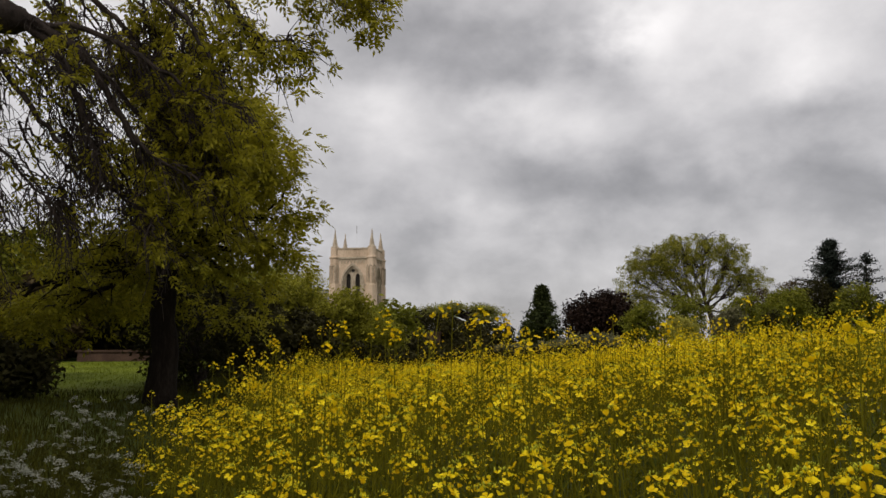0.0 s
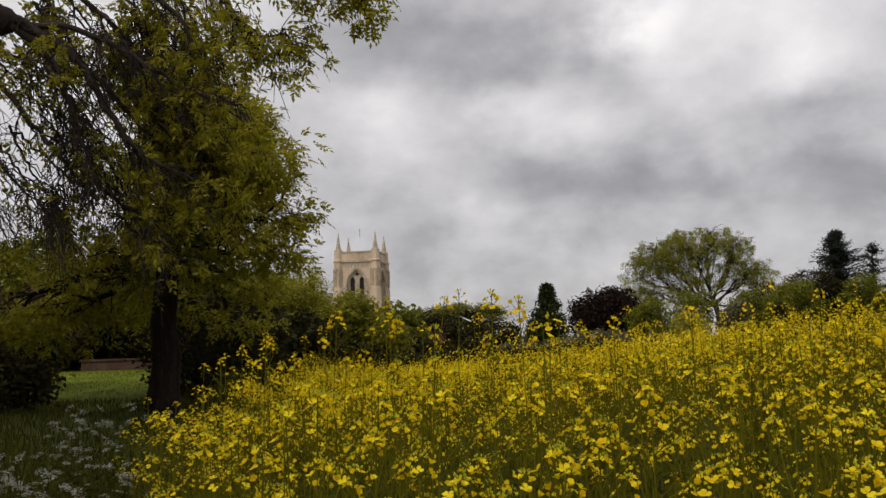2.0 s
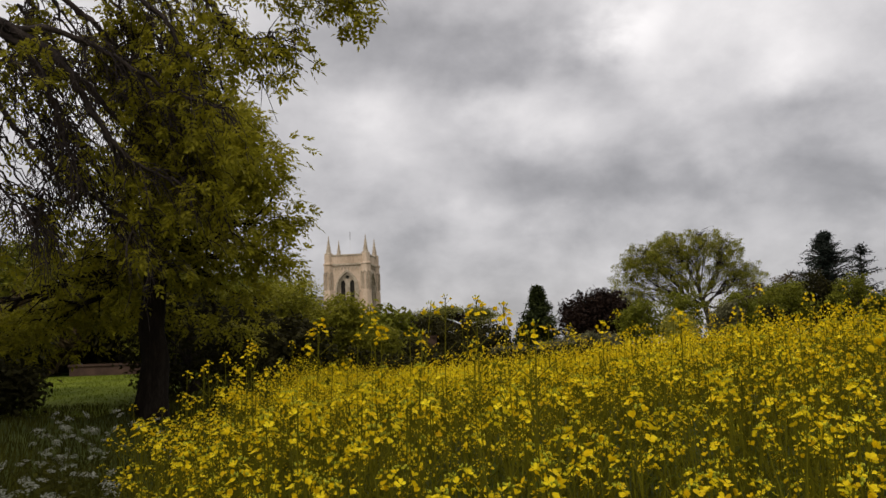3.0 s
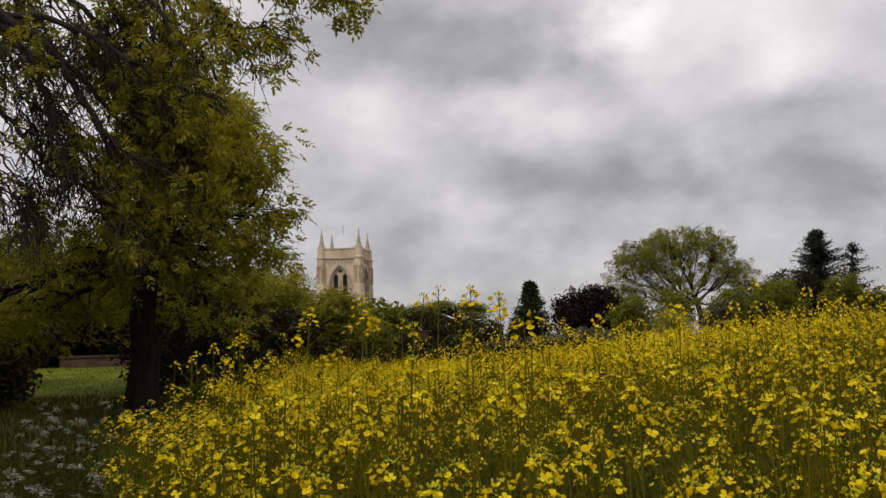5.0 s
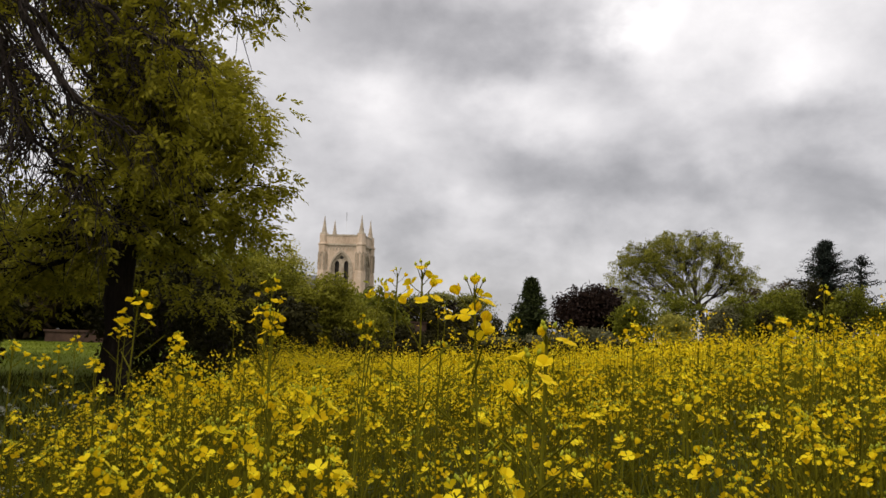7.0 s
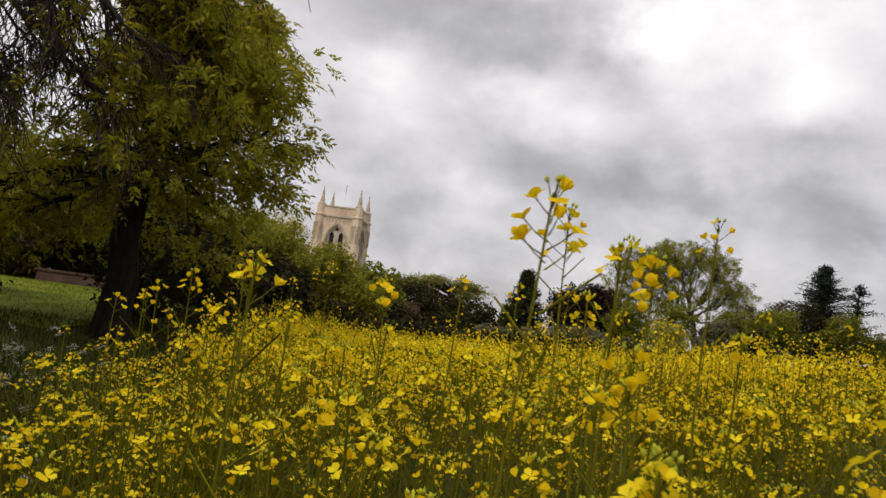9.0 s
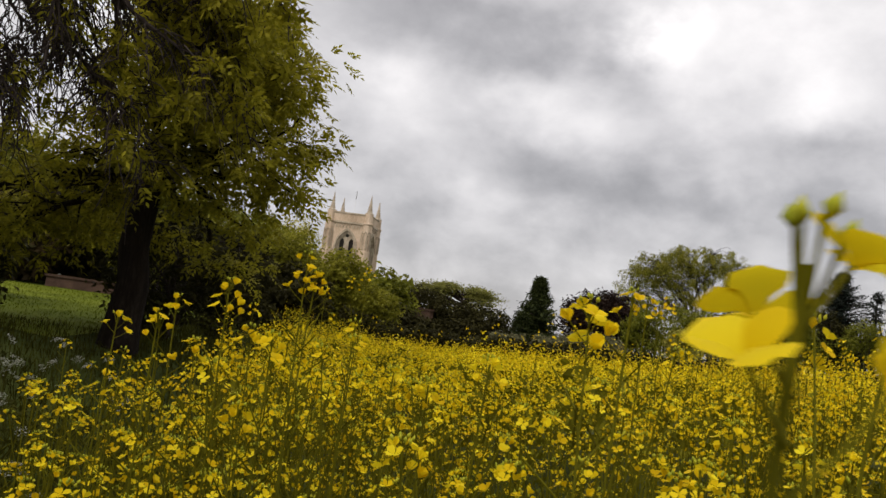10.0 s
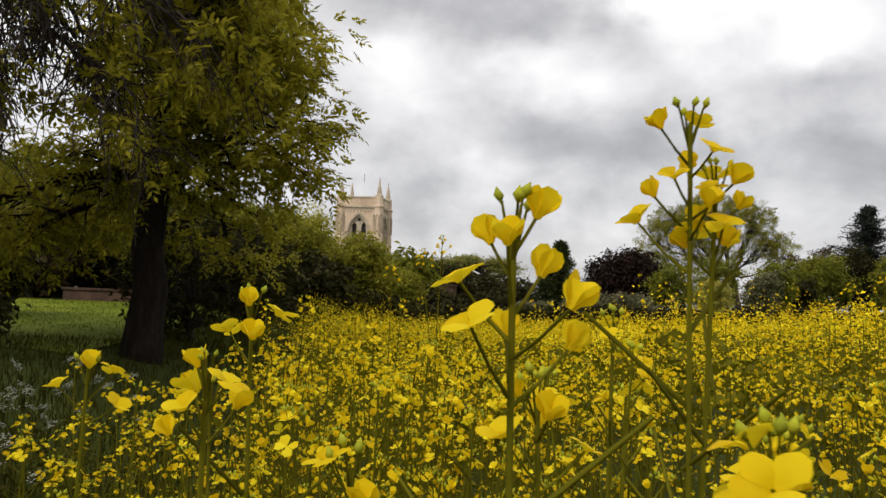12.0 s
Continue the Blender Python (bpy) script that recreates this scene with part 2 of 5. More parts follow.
def tube(points, radii, sides=6):
    """A tapered tube along points, as quads."""
    p = np.asarray(points, float)
    r = np.asarray(radii, float)
    d = np.gradient(p, axis=0)
    d /= np.linalg.norm(d, axis=1)[:, None] + 1e-9
    run = p[-1] - p[0]
    ref = np.array([[1.0, 0.13, 0]]) if abs(run[2]) > 0.75 * np.linalg.norm(run) else np.array([[0, 0.07, 1.0]])
    u = np.cross(d, ref)
    u /= np.linalg.norm(u, axis=1)[:, None] + 1e-9
    w = np.cross(d, u)
    a = np.arange(sides) * 2 * math.pi / sides
    v = p[:, None] + r[:, None, None] * (np.cos(a)[None, :, None] * u[:, None] + np.sin(a)[None, :, None] * w[:, None])
    n = len(p)
    i = np.arange(n - 1)[:, None] * sides
    j, k = np.arange(sides)[None], (np.arange(sides)[None] + 1) % sides
    f = np.stack([i + j, i + k, i + sides + k, i + sides + j], -1).reshape(-1, 4)
    return v.reshape(-1, 3), f


def bend(a, b, sag=0.0, n=6, wobble=0.0, rng=None):
    """Points from a to b, bowed by sag, with some wander."""
    a, b = np.asarray(a, float), np.asarray(b, float)
    t = np.linspace(0, 1, n)[:, None]
    p = a + (b - a) * t
    p[:, 2:3] += sag * 4 * t * (1 - t)
    if wobble:
        p[1:-1] += rng.normal(0, wobble, (n - 2, 3))
    return p


def leaf_cards(rng, points, length, width, up=0.4, hang=0.0):
    """Folded, pointed leaves, one at each point."""
    n = len(points)
    d = rng.normal(0, 1, (n, 3))
    d[:, 2] = d[:, 2] * 0.6 - hang
    d /= np.linalg.norm(d, axis=1)[:, None]
    s = np.cross(d, rng.normal(0, 1, (n, 3)) + np.array([0, 0, up * 3]))
    s /= np.linalg.norm(s, axis=1)[:, None] + 1e-9
    nn = np.cross(s, d)
    L = (length * rng.uniform(0.65, 1.25, n))[:, None]
    w = (width * rng.uniform(0.7, 1.2, n))[:, None]
    base, tip = points, points + d * L
    midp = points + d * L * 0.45 + nn * w * 0.25
    v = np.stack([base, midp + s * w / 2, tip, midp - s * w / 2], 1).reshape(-1, 3)
    return v, np.arange(4 * n).reshape(-1, 4)


def pinnate(rng, points, outward, length, leaflet, pairs=3):
    """Compound leaves of paired leaflets along a midrib, drooping away from their twig."""
    n = len(points)
    d = outward + rng.normal(0, 0.55, (n, 3))
    d[:, 2] -= 0.25
    d /= np.linalg.norm(d, axis=1)[:, None] + 1e-9
    s = np.cross(d, rng.normal(0, 0.5, (n, 3)) + np.array([0, 0, 1.0]))
    s /= np.linalg.norm(s, axis=1)[:, None] + 1e-9
    nn = np.cross(s, d)
    L = (length * rng.uniform(0.7, 1.2, n))[:, None]
    quads = []
    for k in range(pairs * 2 + 1):
        f = 0.3 + 0.7 * (k // 2) / pairs
        side = 0.0 if k == pairs * 2 else (1.0 if k % 2 else -1.0)
        q = points + d * L * f + np.array([0, 0, -1.0]) * L * 0.25 * f * f
        a = d * (0.55 if side else 1.0) + s * side * 0.85 + nn * rng.normal(-0.15, 0.2, (n, 1))
        a /= np.linalg.norm(a, axis=1)[:, None]
        w = np.cross(nn, a)
        l = leaflet[0] * rng.uniform(0.75, 1.2, (n, 1))
        m = q + a * l * 0.45
        quads.append(np.stack([q, m + w * leaflet[1] / 2, q + a * l - nn * l * 0.15, m - w * leaflet[1] / 2], 1))
    v = np.concatenate(quads, 1).reshape(-1, 3)
    return v, np.arange(len(v)).reshape(-1, 4)


def spread(rng, lobes, n, shell=0.45):
    """Points inside ellipsoid lobes (x, y, z, rx, ry, rz), denser towards the shell."""
    lobes = np.asarray(lobes, float)
    vol = lobes[:, 3] * lobes[:, 4] * lobes[:, 5]
    pick = rng.choice(len(lobes), n, p=vol / vol.sum())
    d = rng.normal(0, 1, (n, 3))
    d /= np.linalg.norm(d, axis=1)[:, None]
    r = rng.uniform(0, 1, n) ** shell
    return lobes[pick, :3] + d * r[:, None] * lobes[pick, 3:], pick


# ---- ground ----
def smooth01(a):
    a = np.clip(a, 0, 1)
    return a * a * (3 - 2 * a)


def ground_z(x, y):
    """A swell in the field on the +x side, falling gently to the far hedge; a bank beyond it, and the lawn side lies higher."""
    x, y = np.asarray(x, float), np.asarray(y, float)
    far = 1 - smooth01((np.hypot(x, y) - 60) / 60)
    field = 0.027 * np.clip(x, 0, 26) * np.clip(y / 31, 0, 1) - 0.0125 * np.clip(y, 0, 36)
    bank = 0.068 * np.clip(x, 0, 26) - 0.28
    w = smooth01((y - 36) / 8)
    swell = np.clip(0.07 + 0.095 * x, 0, 0.42) * smooth01((x + 1.1) / 1.2) * smooth01((y - 1.6) / 3) * (1 - smooth01((y - 8) / 11))
    left = (0.62 + 0.036 * np.clip(y - 14, 0, 22)) * smooth01((-x - 1.8) / 4.2) * smooth01((y + 2) / 10)
    return (0.03 + field * (1 - w) + bank * w + swell + left) * far


def field_edge(y):
    """Where the crop ends on the side of the lawn."""
    y = np.asarray(y, float)
    return -0.2 - 0.22 * np.minimum(y, 5) - 0.16 * np.clip(y - 5, 0, None) + 0.10 * np.sin(y * 1.7) - 0.28 * np.exp(-((y - 5.4) / 1.2) ** 2)


def grid_sheet(xs, ys, lift=0.0):
    X, Y = np.meshgrid(xs, ys)
    v = np.stack([X, Y, ground_z(X, Y) + lift], -1).reshape(-1, 3)
    nx, ny = len(xs), len(ys)
    i = (np.arange(ny - 1)[:, None] * nx + np.arange(nx - 1)[None]).ravel()
    return v, np.stack([i, i + 1, i + nx + 1, i + nx], 1)


_k = np.sinh(np.linspace(-6.2, 6.2, 161)) * 10.2
ground = new("ground", raw_mesh("ground", *grid_sheet(_k, _k), MEADOW, True))
tagged(ground, "rough dark green meadow running out to the horizon", "ground", kind="structure")


def strip_sheet(name, mat, left, right, y0, y1, nx, ny, lift):
    t, ys = np.linspace(0, 1, nx), np.linspace(y0, y1, ny)
    T, Y = np.meshgrid(t, ys)
    X = left(Y) + (right(Y) - left(Y)) * T
    v = np.stack([X, Y, ground_z(X, Y) + lift], -1).reshape(-1, 3)
    i = (np.arange(ny - 1)[:, None] * nx + np.arange(nx - 1)[None]).ravel()
    return new(name, raw_mesh(name, v, np.stack([i, i + 1, i + nx + 1, i + nx], 1), mat, True))


tagged(strip_sheet("field", SOIL, field_edge, lambda y: 34 + 0 * y, -9, 31.5, 80, 70, 0.02),
       "dark soil under the flowering rapeseed crop", "field", kind="structure")
tagged(strip_sheet("lawn", LAWN, lambda y: -30 + 0 * y, lambda y: -4.6 - 0.05 * y, 13.5, 30, 50, 50, 0.012),
       "mown green lawn beside the trees", "lawn", kind="structure")


# ---- church ----
def box(bm, x0, x1, y0, y1, z0, z1):
    vs = [bm.verts.new(c) for c in ((x0, y0, z0), (x1, y0, z0), (x1, y1, z0), (x0, y1, z0),
                                    (x0, y0, z1), (x1, y0, z1), (x1, y1, z1), (x0, y1, z1))]
    for f in ((3, 2, 1, 0), (4, 5, 6, 7), (0, 1, 5, 4), (1, 2, 6, 5), (2, 3, 7, 6), (3, 0, 4, 7)):
        bm.faces.new([vs[i] for i in f])


def one_box(*dims):
    bm = bmesh.new()
    box(bm, *dims)
    return bm


def prism(bm, rings, sides=8, cx=0.0, cy=0.0, turn=0.0):
    """A lathe-like prism: rings of (z, radius)."""
    loops = []
    for z, r in rings:
        loops.append([bm.verts.new((cx + r * math.cos(turn + i * math.tau / sides), cy + r * math.sin(turn + i * math.tau / sides), z)) for i in range(sides)])
    for a, b in zip(loops, loops[1:]):
        for i in range(sides):
            bm.faces.new((a[i], a[(i + 1) % sides], b[(i + 1) % sides], b[i]))
    bm.faces.new(loops[0][::-1])
    bm.faces.new(loops[-1])


def arch_outline(cx, z0, spring, half, n=7):
    """A pointed arch from its foot over the point and down: (x, z)."""
    pts = [(cx - half, z0)]
    r = half * 2.0
    for i in range(n + 1):          # left arc, centred on the right springing point
        a = math.pi - (math.pi / 3) * i / n
        pts.append((cx + half + r * math.cos(a), spring + r * math.sin(a)))
    for x, z in pts[::-1][1:]:
        pts.append((2 * cx - x, z))
    return pts


def arch_band(bm, cx, z0, spring, half, width, y0, y1):
    """A moulding that follows a pointed arch, from y0 (front) to y1."""
    inner, outer = arch_outline(cx, z0, spring, half), arch_outline(cx, z0, spring, half + width)
    loops = [[bm.verts.new((x, y, z)) for x, z in o] for o, y in ((inner, y1), (inner, y0), (outer, y0), (outer, y1))]
    for a, b in zip(loops, loops[1:]):
        for i in range(len(a) - 1):
            bm.faces.new((a[i], a[i + 1], b[i + 1], b[i]))


def arch_fill(bm, cx, z0, spring, half, y):
    bm.faces.new([bm.verts.new((x, y, z)) for x, z in arch_outline(cx, z0, spring, half)])


TOWER_YAW = -8.9
HALF = 3.45


def church_tower():
    u = Vector((math.cos(radians(TOWER_YAW)), math.sin(radians(TOWER_YAW)), 0))
    n = Vector((-u.y, u.x, 0))
    centre = Vector((-13.04, 155.45, 0)) - u * HALF + n * HALF
    t = thing("church_tower", pose(centre.x, centre.y, 0, 0, 0, TOWER_YAW),
              "cream limestone church tower with four tall corner pinnacles", "church tower")
    w = HALF + 0.35
    # walls, with a belfry opening in each, butted at the corners inside the turrets
    for k in range(4):
        bm = bmesh.new()
        y0, y1 = -w, -w + 0.8
        cut_l, cut_r, z_lo = -1.9, 1.9, 9.0
        box(bm, -w + 0.8, cut_l, y0, y1, -0.3, 17.6)
        box(bm, cut_r, w - 0.0, y0, y1, -0.3, 17.6)
        box(bm, cut_l, cut_r, y0, y1, -0.3, z_lo)
        # stone over the pointed opening
        top = arch_outline(0, z_lo, 13.1, 1.9, 9)[1:-1]
        for a, b in zip(top, top[1:]):
            for yy, flip in ((y0, False), (y1, True)):
                q = [bm.verts.new(c) for c in ((a[0], yy, a[1]), (b[0], yy, b[1]), (b[0], yy, 17.6), (a[0], yy, 17.6))]
                bm.faces.new(q[::-1] if flip else q)
            q = [bm.verts.new(c) for c in ((a[0], y0, a[1]), (a[0], y1, a[1]), (b[0], y1, b[1]), (b[0], y0, b[1]))]
            bm.faces.new(q)
        bmesh.ops.rotate(bm, verts=bm.verts, cent=(0, 0, 0), matrix=Matrix.Rotation(k * math.pi / 2, 3, "Z"))
        part("wall", bm, LIMESTONE, t)
        window = part("belfry_window", one_turned(lambda b: belfry_tracery(b, w), k), LIMESTONE_TRIM, t, "twin-lancet belfry window under a pointed arch")
        for cx in (-0.85, 0.85):
            def slats(b, cx=cx):
                for i in range(22):
                    z = 9.2 + i * 0.25
                    if z > 14.6:
                        break
                    vs = [b.verts.new(c) for c in ((cx - 0.5, -w + 0.46, z), (cx + 0.5, -w + 0.46, z), (cx + 0.5, -w + 0.64, z + 0.2), (cx - 0.5, -w + 0.64, z + 0.2))]
                    b.faces.new(vs)
                box(b, cx - 0.52, cx + 0.52, -w + 0.66, -w + 0.7, 9.0, 15.1)
            part("louvre", one_turned(slats, k), LOUVRE, window, "dark wooden louvres")
        part("roundel", one_turned(lambda b: roundel(b, w), k), LOUVRE, window, "dark quatrefoil roundel")
        # blind arcade along the top of the wall and tall panels beside the window
        for i in range(9):
            part("blind_arch", one_turned(lambda b, i=i: arch_band(b, -2.4 + i * 0.6, 16.75, 17.0, 0.2, 0.09, -w - 0.07, -w), k), LIMESTONE_TRIM, t)
        part("parapet", one_turned(lambda b: box(b, -w + 0.5, w, -w - 0.04, -w + 0.45, 17.95, 19.35), k), LIMESTONE, t)
        part("coping", one_turned(lambda b: box(b, -w + 0.62, w + 0.06, -w - 0.14, -w + 0.55, 19.353, 19.6), k), LIMESTONE_TRIM, t)
    for z, h, out in ((17.603, 0.34, 0.2), (12.75, 0.2, 0.1), (8.2, 0.25, 0.14)):
        for k in range(4):
            for xa, xb in ((-w - out + 0.4, -2.2), (2.2, w + out)) if z == 12.75 else ((-w - out + 0.4, w + out),):
                part("string_course", one_turned(lambda b: box(b, xa, xb, -w - out, -w + 0.39, z, z + h), k), LIMESTONE_TRIM, t)
    # angle turrets with pinnacles
    for sx in (-1, 1):
        for sy in (-1, 1):
            bm = bmesh.new()
            prism(bm, [(-0.3, 1.25), (8.2, 1.16), (8.45, 1.05), (12.8, 1.0), (13.0, 0.92), (17.6, 0.9), (17.75, 1.02), (18.0, 1.02), (18.1, 0.8), (19.7, 0.78)],
                  8, sx * HALF, sy * HALF, math.pi / 8)
            turret = part("turret", bm, LIMESTONE, t, "octagonal corner turret")
            bm = bmesh.new()
            prism(bm, [(19.703, 0.80), (19.9, 0.74), (20.0, 0.50), (21.3, 0.27), (22.7, 0.07), (22.75, 0.11), (22.86, 0.11), (22.92, 0.05), (23.2, 0.02)], 8, sx * HALF, sy * HALF, math.pi / 8)
            for i in range(8):       # crockets up the arrises
                for j in range(4):
                    z = 20.5 + j * 0.5
                    r = 0.50 - (z - 20.0) / 2.7 * 0.45 + 0.01
                    a = math.pi / 8 + i * math.pi / 4
                    x, y = sx * HALF + r * math.cos(a), sy * HALF + r * math.sin(a)
                    box(bm, x - 0.03, x + 0.03, y - 0.03, y + 0.03, z, z + 0.08)
            part("pinnacle", bm, LIMESTONE_TRIM, turret, "slender crocketed stone pinnacle")
            for i in range(8):
                a = i * math.pi / 4
                bm = bmesh.new()
                arch_band(bm, 0, 13.3, 16.0, 0.2, 0.09, -0.97, -0.83)
                bmesh.ops.transform(bm, matrix=Matrix.Translation((sx * HALF, sy * HALF, 0)) @ Matrix.Rotation(a, 4, "Z"), verts=bm.verts)
                part("blind_panel", bm, LIMESTONE_TRIM, turret)
    part("roof", one_box(-w + 0.5, w - 0.5, -w + 0.5, w - 0.5, 18.0, 18.3), LEAD, t, "flat grey lead roof")
    bm = bmesh.new()
    prism(bm, [(18.3, 0.02), (22.6, 0.016), (22.7, 0.016)], 8, -0.3, 0)
    pole = part("flagpole", bm, POLE_PAINT, t, "bare pale flagpole")
    bm = bmesh.new()
    prism(bm, [(22.7, 0.05), (23.9, 0.05), (24.1, 0.06), (24.2, 0.02)], 8, -0.3, 0)
    part("truck", bm, LEAD, pole, "dark fitting at the top of the pole")


def one_turned(build, k):
    bm = bmesh.new()
    build(bm)
    bmesh.ops.rotate(bm, verts=bm.verts, cent=(0, 0, 0), matrix=Matrix.Rotation(k * math.pi / 2, 3, "Z"))
    return bm


def belfry_tracery(bm, w):
    arch_band(bm, 0, 9.0, 13.1, 1.87, 0.28, -w - 0.14, -w + 0.3)
    arch_band(bm, 0, 9.0, 13.1, 1.62, 0.22, -w + 0.1, -w + 0.5)

    def height(x, half, spring):
        x = abs(x)
        return spring + math.sqrt(max(0.0, 4 * half * half - (x + half) ** 2)) if x < half else None

    # a plate of stone with two lancets through it
    n = 76
    for i in range(n):
        xa, xb = -1.86 + 3.72 * i / n, -1.86 + 3.72 * (i + 1) / n
        lo = []
        for x in (xa, xb):
            mid = (xa + xb) / 2
            cx = 0.85 if mid > 0 else -0.85
            lo.append(height(x - cx, 0.42, 14.25) if abs(mid - cx) < 0.42 and height(x - cx, 0.42, 14.25) else (14.25 if abs(mid - cx) < 0.42 else 9.0))
        hi = [height(x, 1.87, 13.1) or 13.1 for x in (xa, xb)]
        for y, flip in ((-w + 0.36, False), (-w + 0.56, True)):
            q = [bm.verts.new(c) for c in ((xa, y, lo[0]), (xb, y, lo[1]), (xb, y, hi[1]), (xa, y, hi[0]))]
            bm.faces.new(q[::-1] if flip else q)
    for cx in (-0.85, 0.85):
        arch_band(bm, cx, 9.0, 14.25, 0.42, 0.12, -w + 0.26, -w + 0.56)


def roundel(bm, w):
    prism_pts = [(0.3 * math.cos(i * math.tau / 12), 15.45 + 0.3 * math.sin(i * math.tau / 12)) for i in range(12)]
    f = [bm.verts.new((x, -w + 0.32, z)) for x, z in prism_pts]
    b = [bm.verts.new((x, -w + 0.5, z)) for x, z in prism_pts]
    bm.faces.new(f)
    for i in range(12):
        bm.faces.new((f[i], b[i], b[(i + 1) % 12], f[(i + 1) % 12]))


church_tower()


def gabled_house(name, m, sx, sy, eaves, ridge, wall, roof, label, category, windows=3):
    """A plain gabled building, its ridge along its own y."""
    t = thing(name, m, label, category)
    bm = bmesh.new()
    box(bm, -sx, sx, -sy, sy, -0.3, eaves)
    for y, s in ((-sy, 1), (sy, -1)):
        a, b, c = (bm.verts.new(p) for p in ((-sx, y, eaves), (sx, y, eaves), (0, y, ridge - 0.12)))
        bm.faces.new((a, b, c) if s > 0 else (b, a, c))
    part("wall", bm, wall, t)
    for s in (-1, 1):
        bm = bmesh.new()
        k = (ridge - eaves) / sx
        pts = [(0, ridge), (s * (sx + 0.3), eaves - 0.3 * k)]
        vs = [bm.verts.new((x, y, z + l)) for l in (0.02, 0.16) for y in (-sy - 0.25, sy + 0.25) for x, z in pts]
        for f in ((0, 1, 3, 2), (4, 6, 7, 5), (0, 4, 5, 1), (2, 3, 7, 6), (0, 2, 6, 4), (1, 5, 7, 3)):
            bm.faces.new([vs[i] for i in f])
        part("roof", bm, roof, t)
    for s in (-1, 1):
        for i in range(windows):
            y = -sy + (i + 0.5) * 2 * sy / windows
            bm = bmesh.new()
            arch_fill(bm, y, eaves * 0.35, eaves * 0.6, 0.55, 0)
            arch_band(bm, y, eaves * 0.35, eaves * 0.6, 0.55, 0.14, -0.08, 0.02)
            bmesh.ops.transform(bm, matrix=Matrix.Translation((s * (sx + 0.01), 0, 0)) @ Matrix.Rotation(s * math.pi / 2, 4, "Z") @ Matrix.Scale(s, 4, (1, 0, 0)), verts=bm.verts)
            part("window", bm, LOUVRE, t, "dark leaded window")
    return t


gabled_house("church_nave", pose(-29.5, 166.0, 0, 0, 0, 81), 5.2, 9.0, 7.2, 12.6, LIMESTONE, SLATE,
             "cream stone church nave with a grey slate roof", "church")
gabled_house("church_transept", pose(-33.0, 153.0, 0, 0, 0, -8.9), 4.2, 7.0, 8.6, 13.9, LIMESTONE, SLATE,
             "cream stone church transept with a slate gable roof", "church")


# ---- trees and shrubs ----
def plant_tree(name, base, lobes, seed, leaf_mat, bark, label, category, trunk_r, n_clusters, per, leaf, cluster_r,
               fork=0.35, shell=0.45, hang=0.0, limbs=True, up=0.4, twig_share=0.5, compound=0, limb_r=0.55, flat=0.7, group=""):
    """A tree or shrub: tapered trunk, limbs into each lobe, branches to leaf clusters with gaps between."""
    rng = np.random.default_rng(seed)
    bx, by = base
    bz = float(ground_z(bx, by))
    t = thing(name, pose(bx, by, bz), label, category, group)
    lobes = np.asarray(lobes, float)
    top = lobes[:, 2].max()
    low = (lobes[:, 2] - lobes[:, 5]).min()
    fz = max(0.3, low + (top - low) * fork)
    heart = np.array([lobes[:, 0].mean() * 0.5, lobes[:, 1].mean() * 0.5, fz])
    pts, pick = spread(rng, lobes, n_clusters, shell)
    pts[:, 2] = np.maximum(pts[:, 2], 0.15)
    wood = []
    if limbs:
        trunk = bend((0, 0, -0.15), heart, 0, 7, trunk_r * 0.1, rng)
        rr = np.linspace(1, 0.66, 7) * trunk_r
        rr[0] *= 1.25
        rr[1] *= 1.06
        mesh_part("trunk", raw_mesh("trunk", *tube(trunk, rr, 10), bark, True), t)
        for i, lo in enumerate(lobes):
            end = lo[:3] + np.array([0, 0, lo[5] * 0.35])
            limb = bend(heart - (0, 0, trunk_r), end, -0.06 * np.linalg.norm(end - heart), 7, 0.04 * np.linalg.norm(end - heart), rng)
            r0 = trunk_r * limb_r
            mesh_part("limb", raw_mesh("limb", *tube(limb, np.linspace(r0, r0 * 0.15, 7), 6), bark, True), t)
            mine = np.flatnonzero(pick == i)
            for j in mine[: int(len(mine) * twig_share)]:
                s = limb[rng.integers(2, 7)]
                L = np.linalg.norm(pts[j] - s)
                wood.append(tube(bend(s, pts[j], (0.10 + 0.1 * hang) * L, 5, 0.05 * L, rng), np.linspace(r0 * 0.22, r0 * 0.05, 5), 4))
        tagged(mesh_part("branchwork", raw_mesh("branchwork", *joined(wood), bark, True), t), kind="stuff")
    n = n_clusters * per
    c = np.repeat(pts, per, 0)
    off = np.clip(rng.normal(0, 1, (n, 3)), -1.7, 1.7) * cluster_r * np.array([1, 1, flat])
    if hang:
        off[:, 2] = -np.abs(rng.normal(0, 1, n)) * cluster_r * hang
        off[:, :2] *= 0.4
    p = c + off
    p[:, 2] = np.maximum(p[:, 2], 0.05)
    if compound:
        k = n // compound
        sel = rng.choice(n, k, replace=False)
        v, f = pinnate(rng, p[sel], off[sel] / cluster_r, 0.2, leaf)
        mesh_part("crown", raw_mesh("crown", v, f, leaf_mat), t)
        return t
    mesh_part("crown", raw_mesh("crown", *leaf_cards(rng, p, leaf[0], leaf[1], up, 0.4 + hang * 0.3), leaf_mat), t)
    return t


def rel(base, *lobes):
    """Lobes given in the world's x, y and height, as offsets from the tree's base."""
    bx, by = base
    bz = float(ground_z(bx, by))
    return [(x - bx, y - by, z - bz, a, b, c) for x, y, z, a, b, c in lobes]


